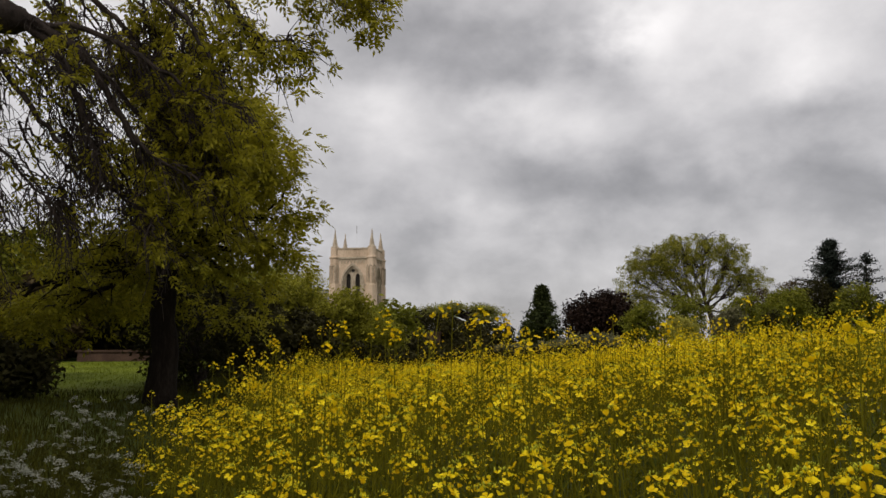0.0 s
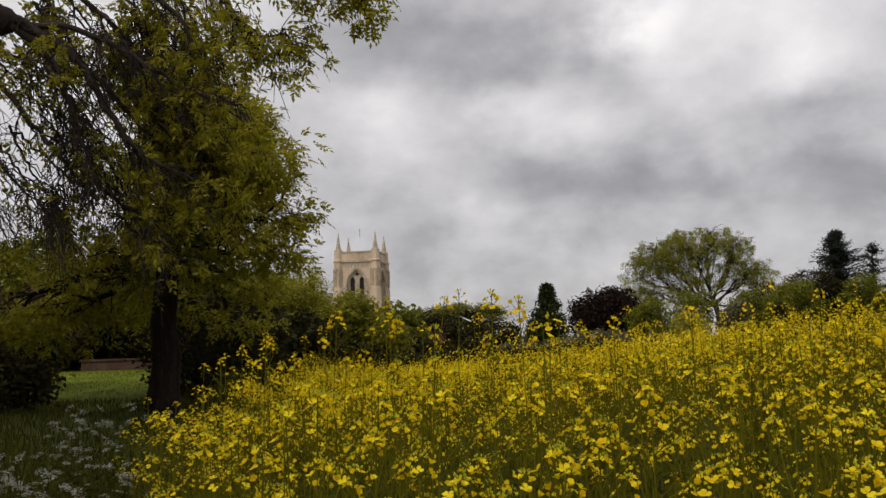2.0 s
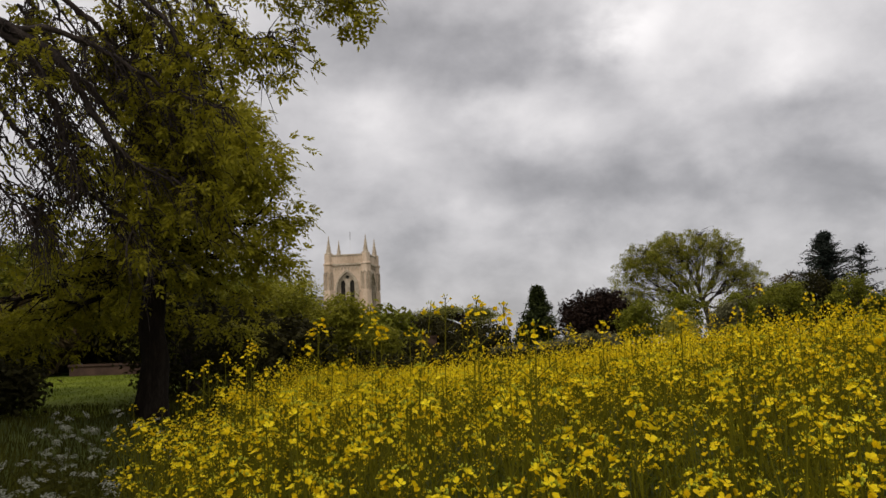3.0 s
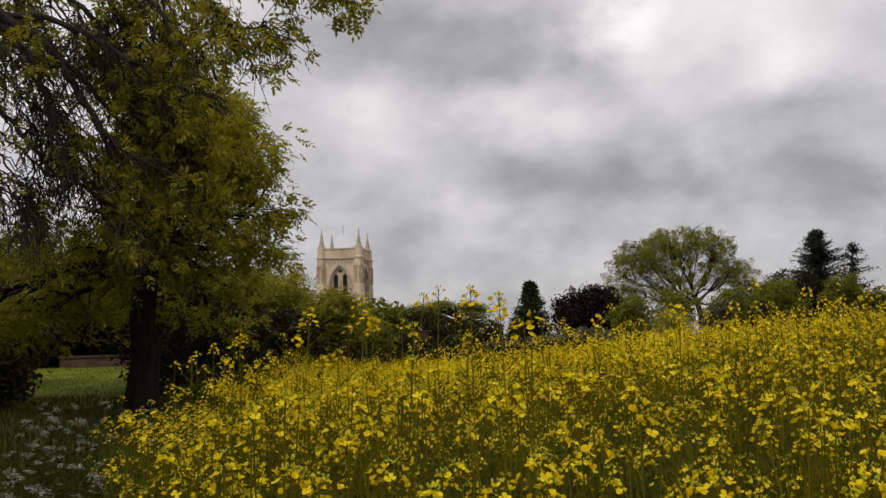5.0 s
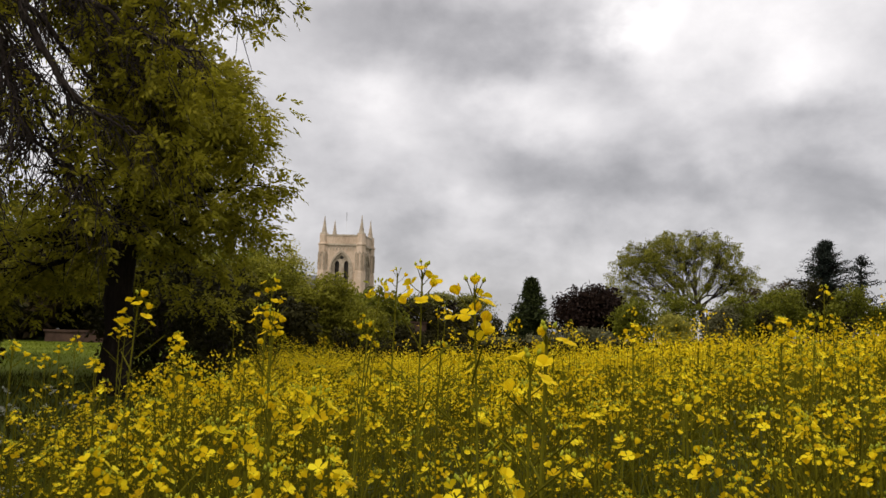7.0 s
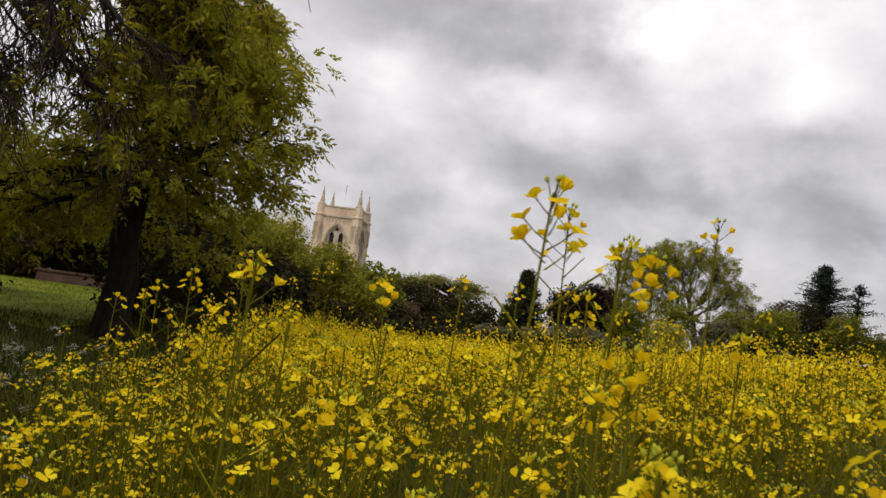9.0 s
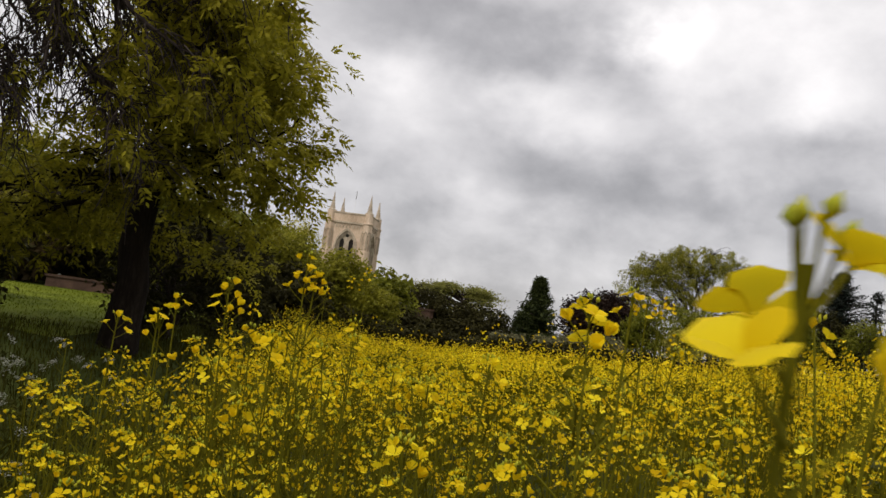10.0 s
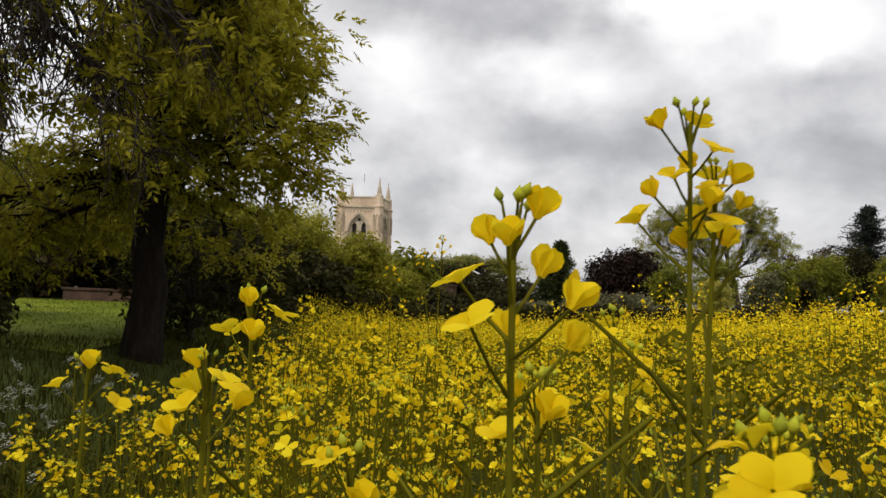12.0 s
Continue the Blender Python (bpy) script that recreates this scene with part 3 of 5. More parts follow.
# the tree at the lawn's edge
B = (-4.7, 14.4)
plant_tree("lawn_tree", B, rel(B, (-2.62, 13.5, 4.45, 0.55, 0.8, 0.42), (-2.6, 13.6, 3.5, 0.5, 0.8, 0.36), (-2.75, 13.8, 2.75, 0.4, 0.7, 0.3), (-3.64, 13.60, 4.17, 1.20, 1.36, 0.80), (-3.32, 13.76, 3.05, 1.08, 1.28, 0.60), (-3.56, 14.08, 4.97, 0.92, 1.12, 0.48), (-4.1, 14.40, 5.3, 1.1, 1.3, 0.7),
                               (-4.88, 14.6, 4.3, 0.88, 1.36, 0.80), (-4.56, 14.9, 3.15, 1.20, 1.20, 0.72), (-5.76, 14.56, 2.65, 0.88, 1.12, 0.72),
                               (-3.3, 14.6, 2.2, 0.6, 0.8, 0.3), (-4.00, 15.20, 4.57, 1.36, 1.20, 0.96),
                               (-5.2, 16.0, 2.2, 0.96, 0.8, 0.40), (-6.64, 14.72, 1.85, 0.88, 0.96, 0.48), (-7.6, 14.5, 1.95, 0.9, 0.9, 0.5), (-6.3, 16.4, 2.15, 0.9, 0.7, 0.5), (-3.9, 16.3, 2.0, 0.8, 0.6, 0.45), (-7.6, 16.8, 2.2, 0.8, 0.7, 0.5)),
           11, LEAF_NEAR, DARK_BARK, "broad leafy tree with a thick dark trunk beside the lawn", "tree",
           0.25, 300, 140, (0.095, 0.045), 0.19, fork=0.52, shell=0.34, hang=0.0, compound=5, limb_r=0.36, twig_share=1.0, flat=0.5)


# the overhanging tree, whose trunk stands outside the view
def overhanging_tree():
    rng = np.random.default_rng(5)
    bx, by = -7.6, 8.6
    bz = float(ground_z(bx, by))
    t = thing("overhanging_tree", pose(bx, by, bz), "overhanging tree with drooping twiggy branches and young green leaves", "tree")
    off = np.array([bx, by, bz])
    fork = np.array([-7.3, 8.6, 4.2])
    trunk = bend((bx, by, bz - 0.2), fork, 0, 8, 0.04, rng) - off
    rr = np.linspace(0.42, 0.28, 8)
    rr[0] = 0.62
    mesh_part("trunk", raw_mesh("trunk", *tube(trunk, rr, 12), BARK, True), t)
    # control points of each limb, then its radius at the start and its twigs per metre
    arching = [((-7.3, 8.2, 4.2), (-5.2, 8.1, 4.45), (-4.35, 8.1, 4.52), (-3.95, 8.1, 4.42), 0.42, 8),
               ((-4.25, 8.1, 4.52), (-3.78, 8.1, 4.2), (-3.55, 8.0, 3.8), (-3.4, 8.0, 3.4), (-3.2, 8.0, 2.8), 0.045, 16),
               ((-4.15, 8.1, 4.48), (-3.55, 8.1, 4.2), (-3.33, 8.1, 3.9), (-3.15, 8.1, 3.5), (-2.85, 8.1, 3.15), (-2.4, 8.2, 2.85), 0.05, 16),
               ((-3.98, 8.1, 4.43), (-3.4, 8.0, 4.32), (-2.95, 8.0, 4.1), (-2.55, 8.0, 3.8), (-2.2, 8.0, 3.6), (-1.86, 8.0, 3.54), 0.03, 12),
               ((-7.3, 8.2, 4.1), (-5.0, 7.9, 4.0), (-4.36, 7.8, 4.05), (-4.0, 7.8, 4.0), (-3.7, 7.8, 4.03), 0.028, 8)]
    crossing = [((-7.3, 8.2, 4.2), (-5.0, 8.8, 5.7), (-3.6, 8.3, 5.35), (-2.75, 8.2, 4.75), (-2.4, 8.2, 4.3), (-2.2, 8.2, 3.9), 0.05, 13),
                ((-3.6, 8.3, 5.35), (-2.3, 8.2, 5.1), (-2.0, 8.1, 4.5), (-1.75, 8.1, 4.22), (-1.5, 8.1, 4.25), 0.034, 15),
                ((-2.9, 8.2, 5.3), (-1.8, 8.1, 5.25), (-1.3, 8.1, 4.82), (-1.05, 8.1, 4.7), (-0.8, 8.1, 4.82), 0.026, 15),
                ((-4.4, 9.0, 5.5), (-3.5, 9.0, 4.8), (-3.1, 9.0, 4.3), (-2.85, 9.0, 3.6), 0.035, 16)]
    drooping = [((-5.2, 7.9, 4.1), (-4.5, 7.8, 3.4), (-4.15, 8.1, 2.5), 0.026, 17),
                ((-5.4, 8.0, 3.9), (-4.8, 7.8, 3.2), (-4.35, 8.1, 2.3), 0.024, 17),
                ((-5.0, 8.2, 4.0), (-4.3, 8.1, 3.2), (-3.6, 8.1, 2.5), 0.03, 17),
                ((-4.5, 8.3, 4.2), (-3.9, 8.3, 3.4), (-3.3, 8.3, 2.85), (-2.8, 8.3, 2.5), 0.03, 15),
                ((-3.55, 8.2, 4.2), (-3.1, 8.8, 3.6), (-2.8, 8.9, 3.3), (-2.6, 9.0, 3.2), 0.026, 17)]
    # limbs above the view, there to shade the verge
    upper = [((-5.0, 8.8, 5.9), (-3.8, 9.0, 6.6), (-2.6, 9.0, 6.4), 0.13, 9),
             ((-5.5, 7.2, 5.5), (-4.6, 6.2, 6.6), (-3.8, 5.4, 6.9), 0.13, 9),
             ((-7.0, 7.0, 6.0), (-6.4, 5.2, 7.4), (-5.6, 3.6, 7.2), 0.15, 8),
             ((-6.5, 8.8, 6.6), (-5.4, 9.0, 8.2), (-4.2, 9.2, 8.8), 0.16, 8),
             ((-8.6, 9.5, 6.5), (-9.5, 10.0, 8.0), (-10.5, 10.5, 8.0), 0.16, 8),
             ((-8.4, 7.2, 6.0), (-9.0, 5.2, 7.4), (-9.3, 3.5, 7.2), 0.16, 8)]
    # many slender whips hang over the lawn
    whips = []
    for k in range(24):
        a = np.array([rng.uniform(-5.0, -2.5), rng.uniform(8.6, 9.7), rng.uniform(3.5, 5.4)])
        b = a + np.array([rng.uniform(0.15, 0.6), rng.uniform(-0.1, 0.1), -rng.uniform(0.45, 0.8)])
        c = b + np.array([rng.uniform(-0.05, 0.45), rng.uniform(-0.1, 0.1), -rng.uniform(0.35, 0.75)])
        whips.append((tuple(a), tuple(b), tuple(np.maximum(c, (-9, 0, 2.3))), rng.uniform(0.010, 0.018), 13))
    for k in range(12):
        a = np.array([rng.uniform(-5.0, -2.6), rng.uniform(8.7, 9.6), rng.uniform(5.1, 5.6)])
        b = a + np.array([rng.uniform(0.1, 0.5), 0.0, -rng.uniform(0.4, 0.6)])
        whips.append((tuple(a), tuple(b), tuple(b + np.array([rng.uniform(0.0, 0.35), 0.0, -rng.uniform(0.25, 0.5)])), rng.uniform(0.014, 0.024), 13))
    tips = []
    for number, (*via, r, per_metre) in enumerate(arching + crossing + drooping + whips + upper):
        high, whip = number >= len(arching + crossing + drooping + whips), 14 <= number < 14 + len(whips)
        ctrl = np.array([fork, *via] if high or via[0][0] < -4.9 and number > 4 and not whip else via)
        n = 22
        s = np.linspace(0, len(ctrl) - 1, n)
        i = np.minimum(s.astype(int), len(ctrl) - 2)
        f = (s - i)[:, None]
        line = ctrl[i] * (1 - f) + ctrl[i + 1] * f
        for _ in range(4):
            line[1:-1] = (line[:-2] + 2 * line[1:-1] + line[2:]) / 4
        line[1:-1] += rng.normal(0, 0.014, (n - 2, 3))
        thick = r * (0.1 + 0.9 * np.linspace(1, 0, n) ** 0.8) + 0.003
        mesh_part("whip" if whip else "limb", raw_mesh("limb", *tube(line - off, thick, 5 if whip else 7), BARK, True), t)
        length = np.linalg.norm(np.diff(line, axis=0), axis=1).sum()
        twigs = []
        for k in range(int(per_metre * min(length, 2.6))):
            j = int(rng.integers(5 if whip or len(via) > 3 else 9, n))
            st, along = line[j], line[min(j + 1, n - 1)] - line[j - 1]
            d = rng.normal(0, 1, 3) * (0.6, 0.8, 0.5) + along / np.linalg.norm(along) * 0.9 + np.array([0.12, 0, -0.25])
            L = rng.uniform(0.2, 0.5) * (1.5 if high else 0.8 if via[-1][0] > -2.3 else 1.0)
            e = st + d / np.linalg.norm(d) * L - np.array([0, 0, rng.uniform(0.05, 0.22)])
            tw = bend(st, e, 0.12 * L, 7, 0.018, rng)
            twigs.append(tube(tw - off, np.linspace(0.0085, 0.0035, 7), 4))
            tips.append((tw[6], along, 1.0))
            tips.append((tw[4], along, 0.5))
            for _ in range(4):
                s2 = tw[int(rng.integers(2, 7))]
                e2 = s2 + (e - st) * rng.uniform(0.15, 0.35) + rng.normal(0, 0.10, 3) + np.array([0.0, 0, -0.07])
                twigs.append(tube(bend(s2, e2, 0.04, 4, 0.01, rng) - off, np.linspace(0.0055, 0.003, 4), 3))
                tips.append((e2, e2 - s2, 1.0))
        tagged(mesh_part("twig_spray", raw_mesh("twig_spray", *joined(twigs), BARK), t), kind="stuff")
    # leaves sit in tufts at the twig ends, thick on the side of the light and nearly none over the lawn
    pts, outs = [], []
    for p, way, wgt in tips:
        leafy = 0.08 + 0.42 * max(smooth01((p[0] + 3.3) / 1.5), 0.75 * smooth01((p[2] - 3.9) / 0.5)) if p[2] < 5.7 else 0.55
        if rng.uniform() > leafy * 0.8 * wgt:
            continue
        n = int(rng.integers(2, 6))
        pts.append(p + rng.normal(0, 0.025, (n, 3)))
        outs.append(rng.normal(0, 0.75, (n, 3)) + way / (np.linalg.norm(way) + 1e-6) * 0.5 + np.array([0.05, 0, 0.25]))
    v, f = pinnate(rng, np.concatenate(pts) - off, np.concatenate(outs), 0.13, (0.066, 0.03))
    mesh_part("crown", raw_mesh("crown", v, f, LEAF_NEAR), t)
    # unseen crown lobes, added to shade the verge and the lawn tree
    lobes = [(-7.0, -1.6, 7.8, 2.6, 2.6, 1.2), (-10.0, 10.5, 8.6, 3.0, 3.0, 1.7), (-12.0, 13.5, 8.6, 3.0, 3.0, 1.8), (-9.0, 6.0, 8.2, 2.8, 2.6, 1.5), (-13.0, 9.0, 7.6, 2.6, 2.8, 1.7), (-10.5, 14.5, 9.6, 2.0, 2.4, 1.4), (-8.0, 8.5, 9.6, 2.0, 2.0, 1.2)]
    pts, pick = spread(rng, lobes, 380, 0.4)
    high = []
    for lo in lobes:
        high.append(tube(bend(fork, lo[:3], 0.4, 6, 0.08, rng) - off, np.linspace(0.17, 0.03, 6), 6))
    tagged(mesh_part("branchwork", raw_mesh("branchwork", *joined(high), BARK, True), t), kind="stuff")
    out = rng.normal(0, 0.34, (380 * 16, 3))
    v, f = pinnate(rng, np.repeat(pts, 16, 0) + out - off, out, 0.26, (0.2, 0.09))
    mesh_part("shading_crown", raw_mesh("shading_crown", v, f, LEAF_NEAR), t)


overhanging_tree()

# shrubs between the lawn and the church
def shrub(name, x, y, w, h, seed, mat, label, category="shrub", leaf=(0.16, 0.077), n=180, per=36, group=""):
    g = float(ground_z(x, y))
    rng = np.random.default_rng(seed)
    lobes = [(x, y, g + h * 0.45, w * 0.42, w * 0.42, h * 0.45)]
    for i in range(8):
        a = i * 2.4 + rng.uniform(0, 1)
        q, k = rng.uniform(0.2, 0.36), rng.uniform(0.15, 0.25)
        lobes.append((x + w * q * math.cos(a), y + w * q * math.sin(a), g + h * rng.uniform(0.42, 0.95 - k), w * k, w * k, h * k))
    return plant_tree(name, (x, y), rel((x, y), *lobes), seed, mat, BARK, label, category, 0.05 + 0.012 * h, n, per, leaf, 0.036 * (w + h) / 2 + 0.05,
                      fork=0.05, shell=0.22, group=group)


ROUND = "round green laurel-like shrub behind the field"
for i, (x, y, w, h) in enumerate(((-6.3, 35, 3.6, 3.65), (-4.3, 34.5, 3.0, 3.45), (-2.7, 34.2, 2.6, 3.2), (-8.8, 35.5, 3.8, 3.7))):
    shrub("laurel_shrub", x, y, w, h, 30 + i, LEAF_LAUREL, ROUND, leaf=(0.155, 0.08), n=320, group="round shrubs by the churchyard")
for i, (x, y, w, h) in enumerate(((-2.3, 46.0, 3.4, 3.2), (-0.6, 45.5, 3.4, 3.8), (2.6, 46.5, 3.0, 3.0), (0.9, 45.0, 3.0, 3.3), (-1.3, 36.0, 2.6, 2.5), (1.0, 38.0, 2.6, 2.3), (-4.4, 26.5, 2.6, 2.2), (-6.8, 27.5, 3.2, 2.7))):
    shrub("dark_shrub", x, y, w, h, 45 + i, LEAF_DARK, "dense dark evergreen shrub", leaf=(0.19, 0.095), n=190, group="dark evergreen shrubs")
# dark leaves on some of these put the trees' shade into the colour
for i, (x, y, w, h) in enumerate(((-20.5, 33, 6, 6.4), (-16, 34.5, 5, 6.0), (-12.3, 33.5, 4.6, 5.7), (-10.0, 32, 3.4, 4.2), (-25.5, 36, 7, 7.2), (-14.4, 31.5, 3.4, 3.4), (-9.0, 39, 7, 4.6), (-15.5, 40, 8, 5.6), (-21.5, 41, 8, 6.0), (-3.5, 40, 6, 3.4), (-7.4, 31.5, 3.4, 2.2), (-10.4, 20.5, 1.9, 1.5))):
    shrub("dark_shrub", x, y, w, h, 50 + i, LEAF_SHRUB if i in (1, 3, 4, 6, 9) else (LEAF_COPPER if i in (0, 5) else LEAF_DARK), "tall shrub behind the lawn, some with leaves darkened for tree shade", leaf=(0.3, 0.14), n=180, per=34, group="shrubs behind the lawn")
# dark foliage standing in for the shade below the lawn tree's crown
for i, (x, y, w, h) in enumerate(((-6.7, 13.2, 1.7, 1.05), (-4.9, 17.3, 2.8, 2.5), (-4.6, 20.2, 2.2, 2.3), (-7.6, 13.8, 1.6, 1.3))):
    shrub("dark_shrub", x, y, w, h, 64 + i, LEAF_DARK, "low shrub under the lawn tree, leaf colour darkened for its shade", leaf=(0.13, 0.06), n=130, per=34, group="shrubs under the lawn tree")
shrub("pale_young_tree", -7.1, 44, 2.2, 5.4, 71, LEAF_PALE, "small pale yellow-green tree in new leaf", "tree", (0.16, 0.07), 120, 26)

# flat-topped cedar
def cedar(x, y, h, seed, label, tiers):
    rng = np.random.default_rng(seed)
    g = float(ground_z(x, y))
    t = thing("cedar", pose(x, y, g), label, "tree")
    mesh_part("trunk", raw_mesh("trunk", *tube(bend((0, 0, -0.1), (0.1, 0, h * 0.93), 0, 7, 0.06, rng), np.linspace(0.3, 0.05, 7), 8), BARK, True), t)
    wood, pts = [], []
    for z, a0, a1, reach in tiers:
        for k in range(7):
            a = rng.uniform(a0, a1)
            e = np.array([math.cos(a) * reach * rng.uniform(0.7, 1.1), math.sin(a) * reach * 0.8, z + rng.uniform(-0.12, 0.2)])
            line = bend((0.05, 0, z - 0.35), e, 0.25, 6, 0.05, rng)
            wood.append(tube(line, np.linspace(0.08, 0.015, 6), 5))
            for q in range(2, 6):
                m = 60
                pts.append(line[q] + rng.normal(0, 1, (m, 3)) * (0.30, 0.30, 0.07) + (0, 0, 0.05))
    tagged(mesh_part("branchwork", raw_mesh("branchwork", *joined(wood), BARK, True), t), kind="stuff")
    mesh_part("crown", raw_mesh("crown", *leaf_cards(rng, np.concatenate(pts), 0.17, 0.07, 1.2, 0.0), CEDAR_NEEDLE), t)


cedar(1.3, 52, 4.2, 81, "flat-topped cedar with layered grey-green branches",
      ((1.98, 0, math.tau, 2.2), (2.48, 0, math.tau, 2.4), (2.88, 0, math.tau, 2.2), (3.25, 2.3, 3.9, 3.1), (3.55, 2.6, 3.7, 2.7), (3.35, -0.9, 0.9, 2.1), (3.7, -0.7, 0.7, 1.7), (3.75, 2.4, 3.9, 1.5)))


# conifers
def conifer(name, x, y, h, r, seed, mat, label, tiers=16, rows=9, droop=0.12, tight=0.3, tuft=46, size=(0.24, 0.06), taper=0.75):
    rng = np.random.default_rng(seed)
    g = float(ground_z(x, y))
    t = thing(name, pose(x, y, g), label, "tree")
    mesh_part("trunk", raw_mesh("trunk", *tube(bend((0, 0, -0.1), (0, 0, h), 0, 8, 0.03, rng), np.linspace(0.22, 0.02, 8), 8), BARK, True), t)
    wood, pts = [], []
    for i in range(tiers):
        f = i / (tiers - 1)
        reach = r * ((1 - f) ** taper * 0.95 + 0.05)
        for k in range(rows):
            z = h * min(0.985, 0.05 + 0.92 * f + rng.uniform(-0.6, 0.6) / tiers)
            a = rng.uniform(0, math.tau)
            q = reach * rng.choice((0.5, 0.75, 0.95, 1.25))
            e = np.array([math.cos(a) * q, math.sin(a) * q, z + rng.uniform(-0.1, 0.12) * h * 0.08 - droop * q])
            line = bend((0, 0, z), e, 0.05 * q, 5, 0.03, rng)
            wood.append(tube(line, np.linspace(0.05, 0.01, 5), 4))
            for c in range(1, 5):
                pts.append(line[c] + rng.normal(0, 1, (tuft // 4, 3)) * (tight, tight, tight * 0.45))
    tagged(mesh_part("branchwork", raw_mesh("branchwork", *joined(wood), BARK), t), kind="stuff")
    mesh_part("crown", raw_mesh("crown", *leaf_cards(rng, np.concatenate(pts), size[0], size[1], 0.5, 0.15), mat), t)
    return t


conifer("cypress", 6.77, 59.6, 5.3, 1.75, 91, YEW, "dense dark green cone-shaped conifer", 24, 20, -0.1, 0.13, 40, size=(0.31, 0.09), taper=0.9)
conifer("cypress", 5.6, 58.0, 2.9, 0.9, 92, YEW, "small dark green conifer beside a larger one", 12, 10, 0.0, 0.16, 48)
conifer("spruce", 25.5, 56.7, 6.75, 2.9, 93, NEEDLE, "dark blue-green spruce with ragged spreading branches", 17, 15, -0.34, 0.15, 64, taper=0.85)
conifer("spruce", 28.1, 57.2, 5.9, 2.4, 94, NEEDLE, "leaner dark spruce with thin ragged branches", 12, 6, -0.25, 0.15, 40, taper=0.8)
conifer("spruce", 31.5, 55.0, 5.7, 2.4, 95, NEEDLE, "dark spruce at the field's far corner", 14, 12, -0.14, 0.2, 60, taper=0.9)

# purple bush, grey-green shrubs, shrubs under the willow, copper shrubs
shrub("purple_shrub", 8.8, 49.5, 3.6, 4.75, 101, LEAF_PURPLE, "very dark purple-leaved shrub", leaf=(0.21, 0.10), n=380)
shrub("purple_shrub", 10.1, 50.5, 2.6, 4.3, 102, LEAF_PURPLE, "very dark purple-leaved shrub", leaf=(0.23, 0.115), n=300)
for i, (x, y, w, h) in enumerate(((5.4, 40, 2.6, 2.0), (7.2, 40.5, 2.8, 2.1), (3.4, 41, 2.2, 1.8))):
    shrub("grey_green_shrub", x, y, w, h, 110 + i, LEAF_GREY, "low grey-green clipped shrub behind the hedge", group="grey-green shrubs")
for i, (x, y, w, h, mat, tint) in enumerate(((10.9, 47, 2.8, 3.7, LEAF_SHRUB, "green"), (12.6, 46, 2.0, 2.6, LEAF_PALE, "pale green"), (13.6, 48.5, 2.6, 3.9, LEAF_SHRUB, "green"),
                                              (15.2, 46.5, 2.0, 2.9, LEAF_GREY, "grey-green"), (16.5, 48, 2.4, 3.5, LEAF_SHRUB, "green"), (18.0, 49, 2.2, 2.6, LEAF_DARK, "dark green"),
                                              (19.2, 51, 2.2, 3.1, LEAF_SHRUB, "green"), (21.0, 52, 3.0, 4.2, LEAF_SHRUB, "green"), (23.0, 53, 2.6, 4.6, LEAF_DARK, "dark green"))):
    shrub("leafy_shrub", x, y, w, h, 120 + i, mat, "rounded " + tint + " shrub below the willow", leaf=(0.17, 0.08), group="shrubs below the willow")
for i, (x, y, w, h) in enumerate(((22.9, 57, 3.0, 4.9), (21.0, 58, 2.4, 4.4))):
    shrub("copper_shrub", x, y, w, h, 130 + i, LEAF_COPPER, "brownish copper-leaved small tree", "tree", leaf=(0.16, 0.07))
for i, (x, y, w, h) in enumerate(((24.4, 51.5, 2.8, 4.1), (26.2, 51, 2.0, 3.0), (29.0, 50, 2.6, 2.7), (33, 49, 5, 2.6))):
    shrub("green_shrub", x, y, w, h, 140 + i, LEAF_SHRUB, "green shrub in front of the spruces", leaf=(0.17, 0.08), group="shrubs by the spruces")

# the willow
W0 = (22.2, 70.0)
plant_tree("willow", W0, rel(W0, (16.7, 69.5, 8.3, 2.0, 2.4, 1.5), (18.7, 70, 9.3, 1.7, 2.4, 1.3), (21.3, 70, 9.5, 1.9, 2.6, 1.5), (23.4, 70, 9.0, 1.5, 2.4, 1.3), (20.1, 69.6, 8.0, 1.6, 1.6, 1.0), (20.6, 69.2, 6.3, 1.5, 1.2, 0.7), (18.0, 69.2, 7.4, 1.8, 1.6, 1.0), (22.6, 69.4, 7.4, 1.3, 1.4, 0.9), (17.2, 69.0, 6.2, 1.7, 1.4, 0.9), (19.4, 69.0, 6.4, 1.3, 1.2, 0.8), (24.0, 69.2, 7.4, 1.2, 1.3, 0.9),
                              (14.9, 69.5, 6.8, 1.3, 2.0, 1.5), (25.2, 70, 6.9, 1.3, 2.0, 1.4), (26.5, 69.5, 5.4, 1.0, 1.6, 0.9), (15.6, 69.2, 5.0, 1.5, 1.6, 1.0), (18.3, 69.4, 5.2, 1.2, 1.4, 0.8), (23.6, 70, 6.2, 1.0, 1.6, 0.8)),
           151, LEAF_WILLOW, BARK, "spreading willow in pale yellow-green spring leaf", "tree",
           0.30, 860, 60, (0.16, 0.055), 0.36, fork=0.12, shell=0.4, hang=0.8, twig_share=1.0, limb_r=0.3)


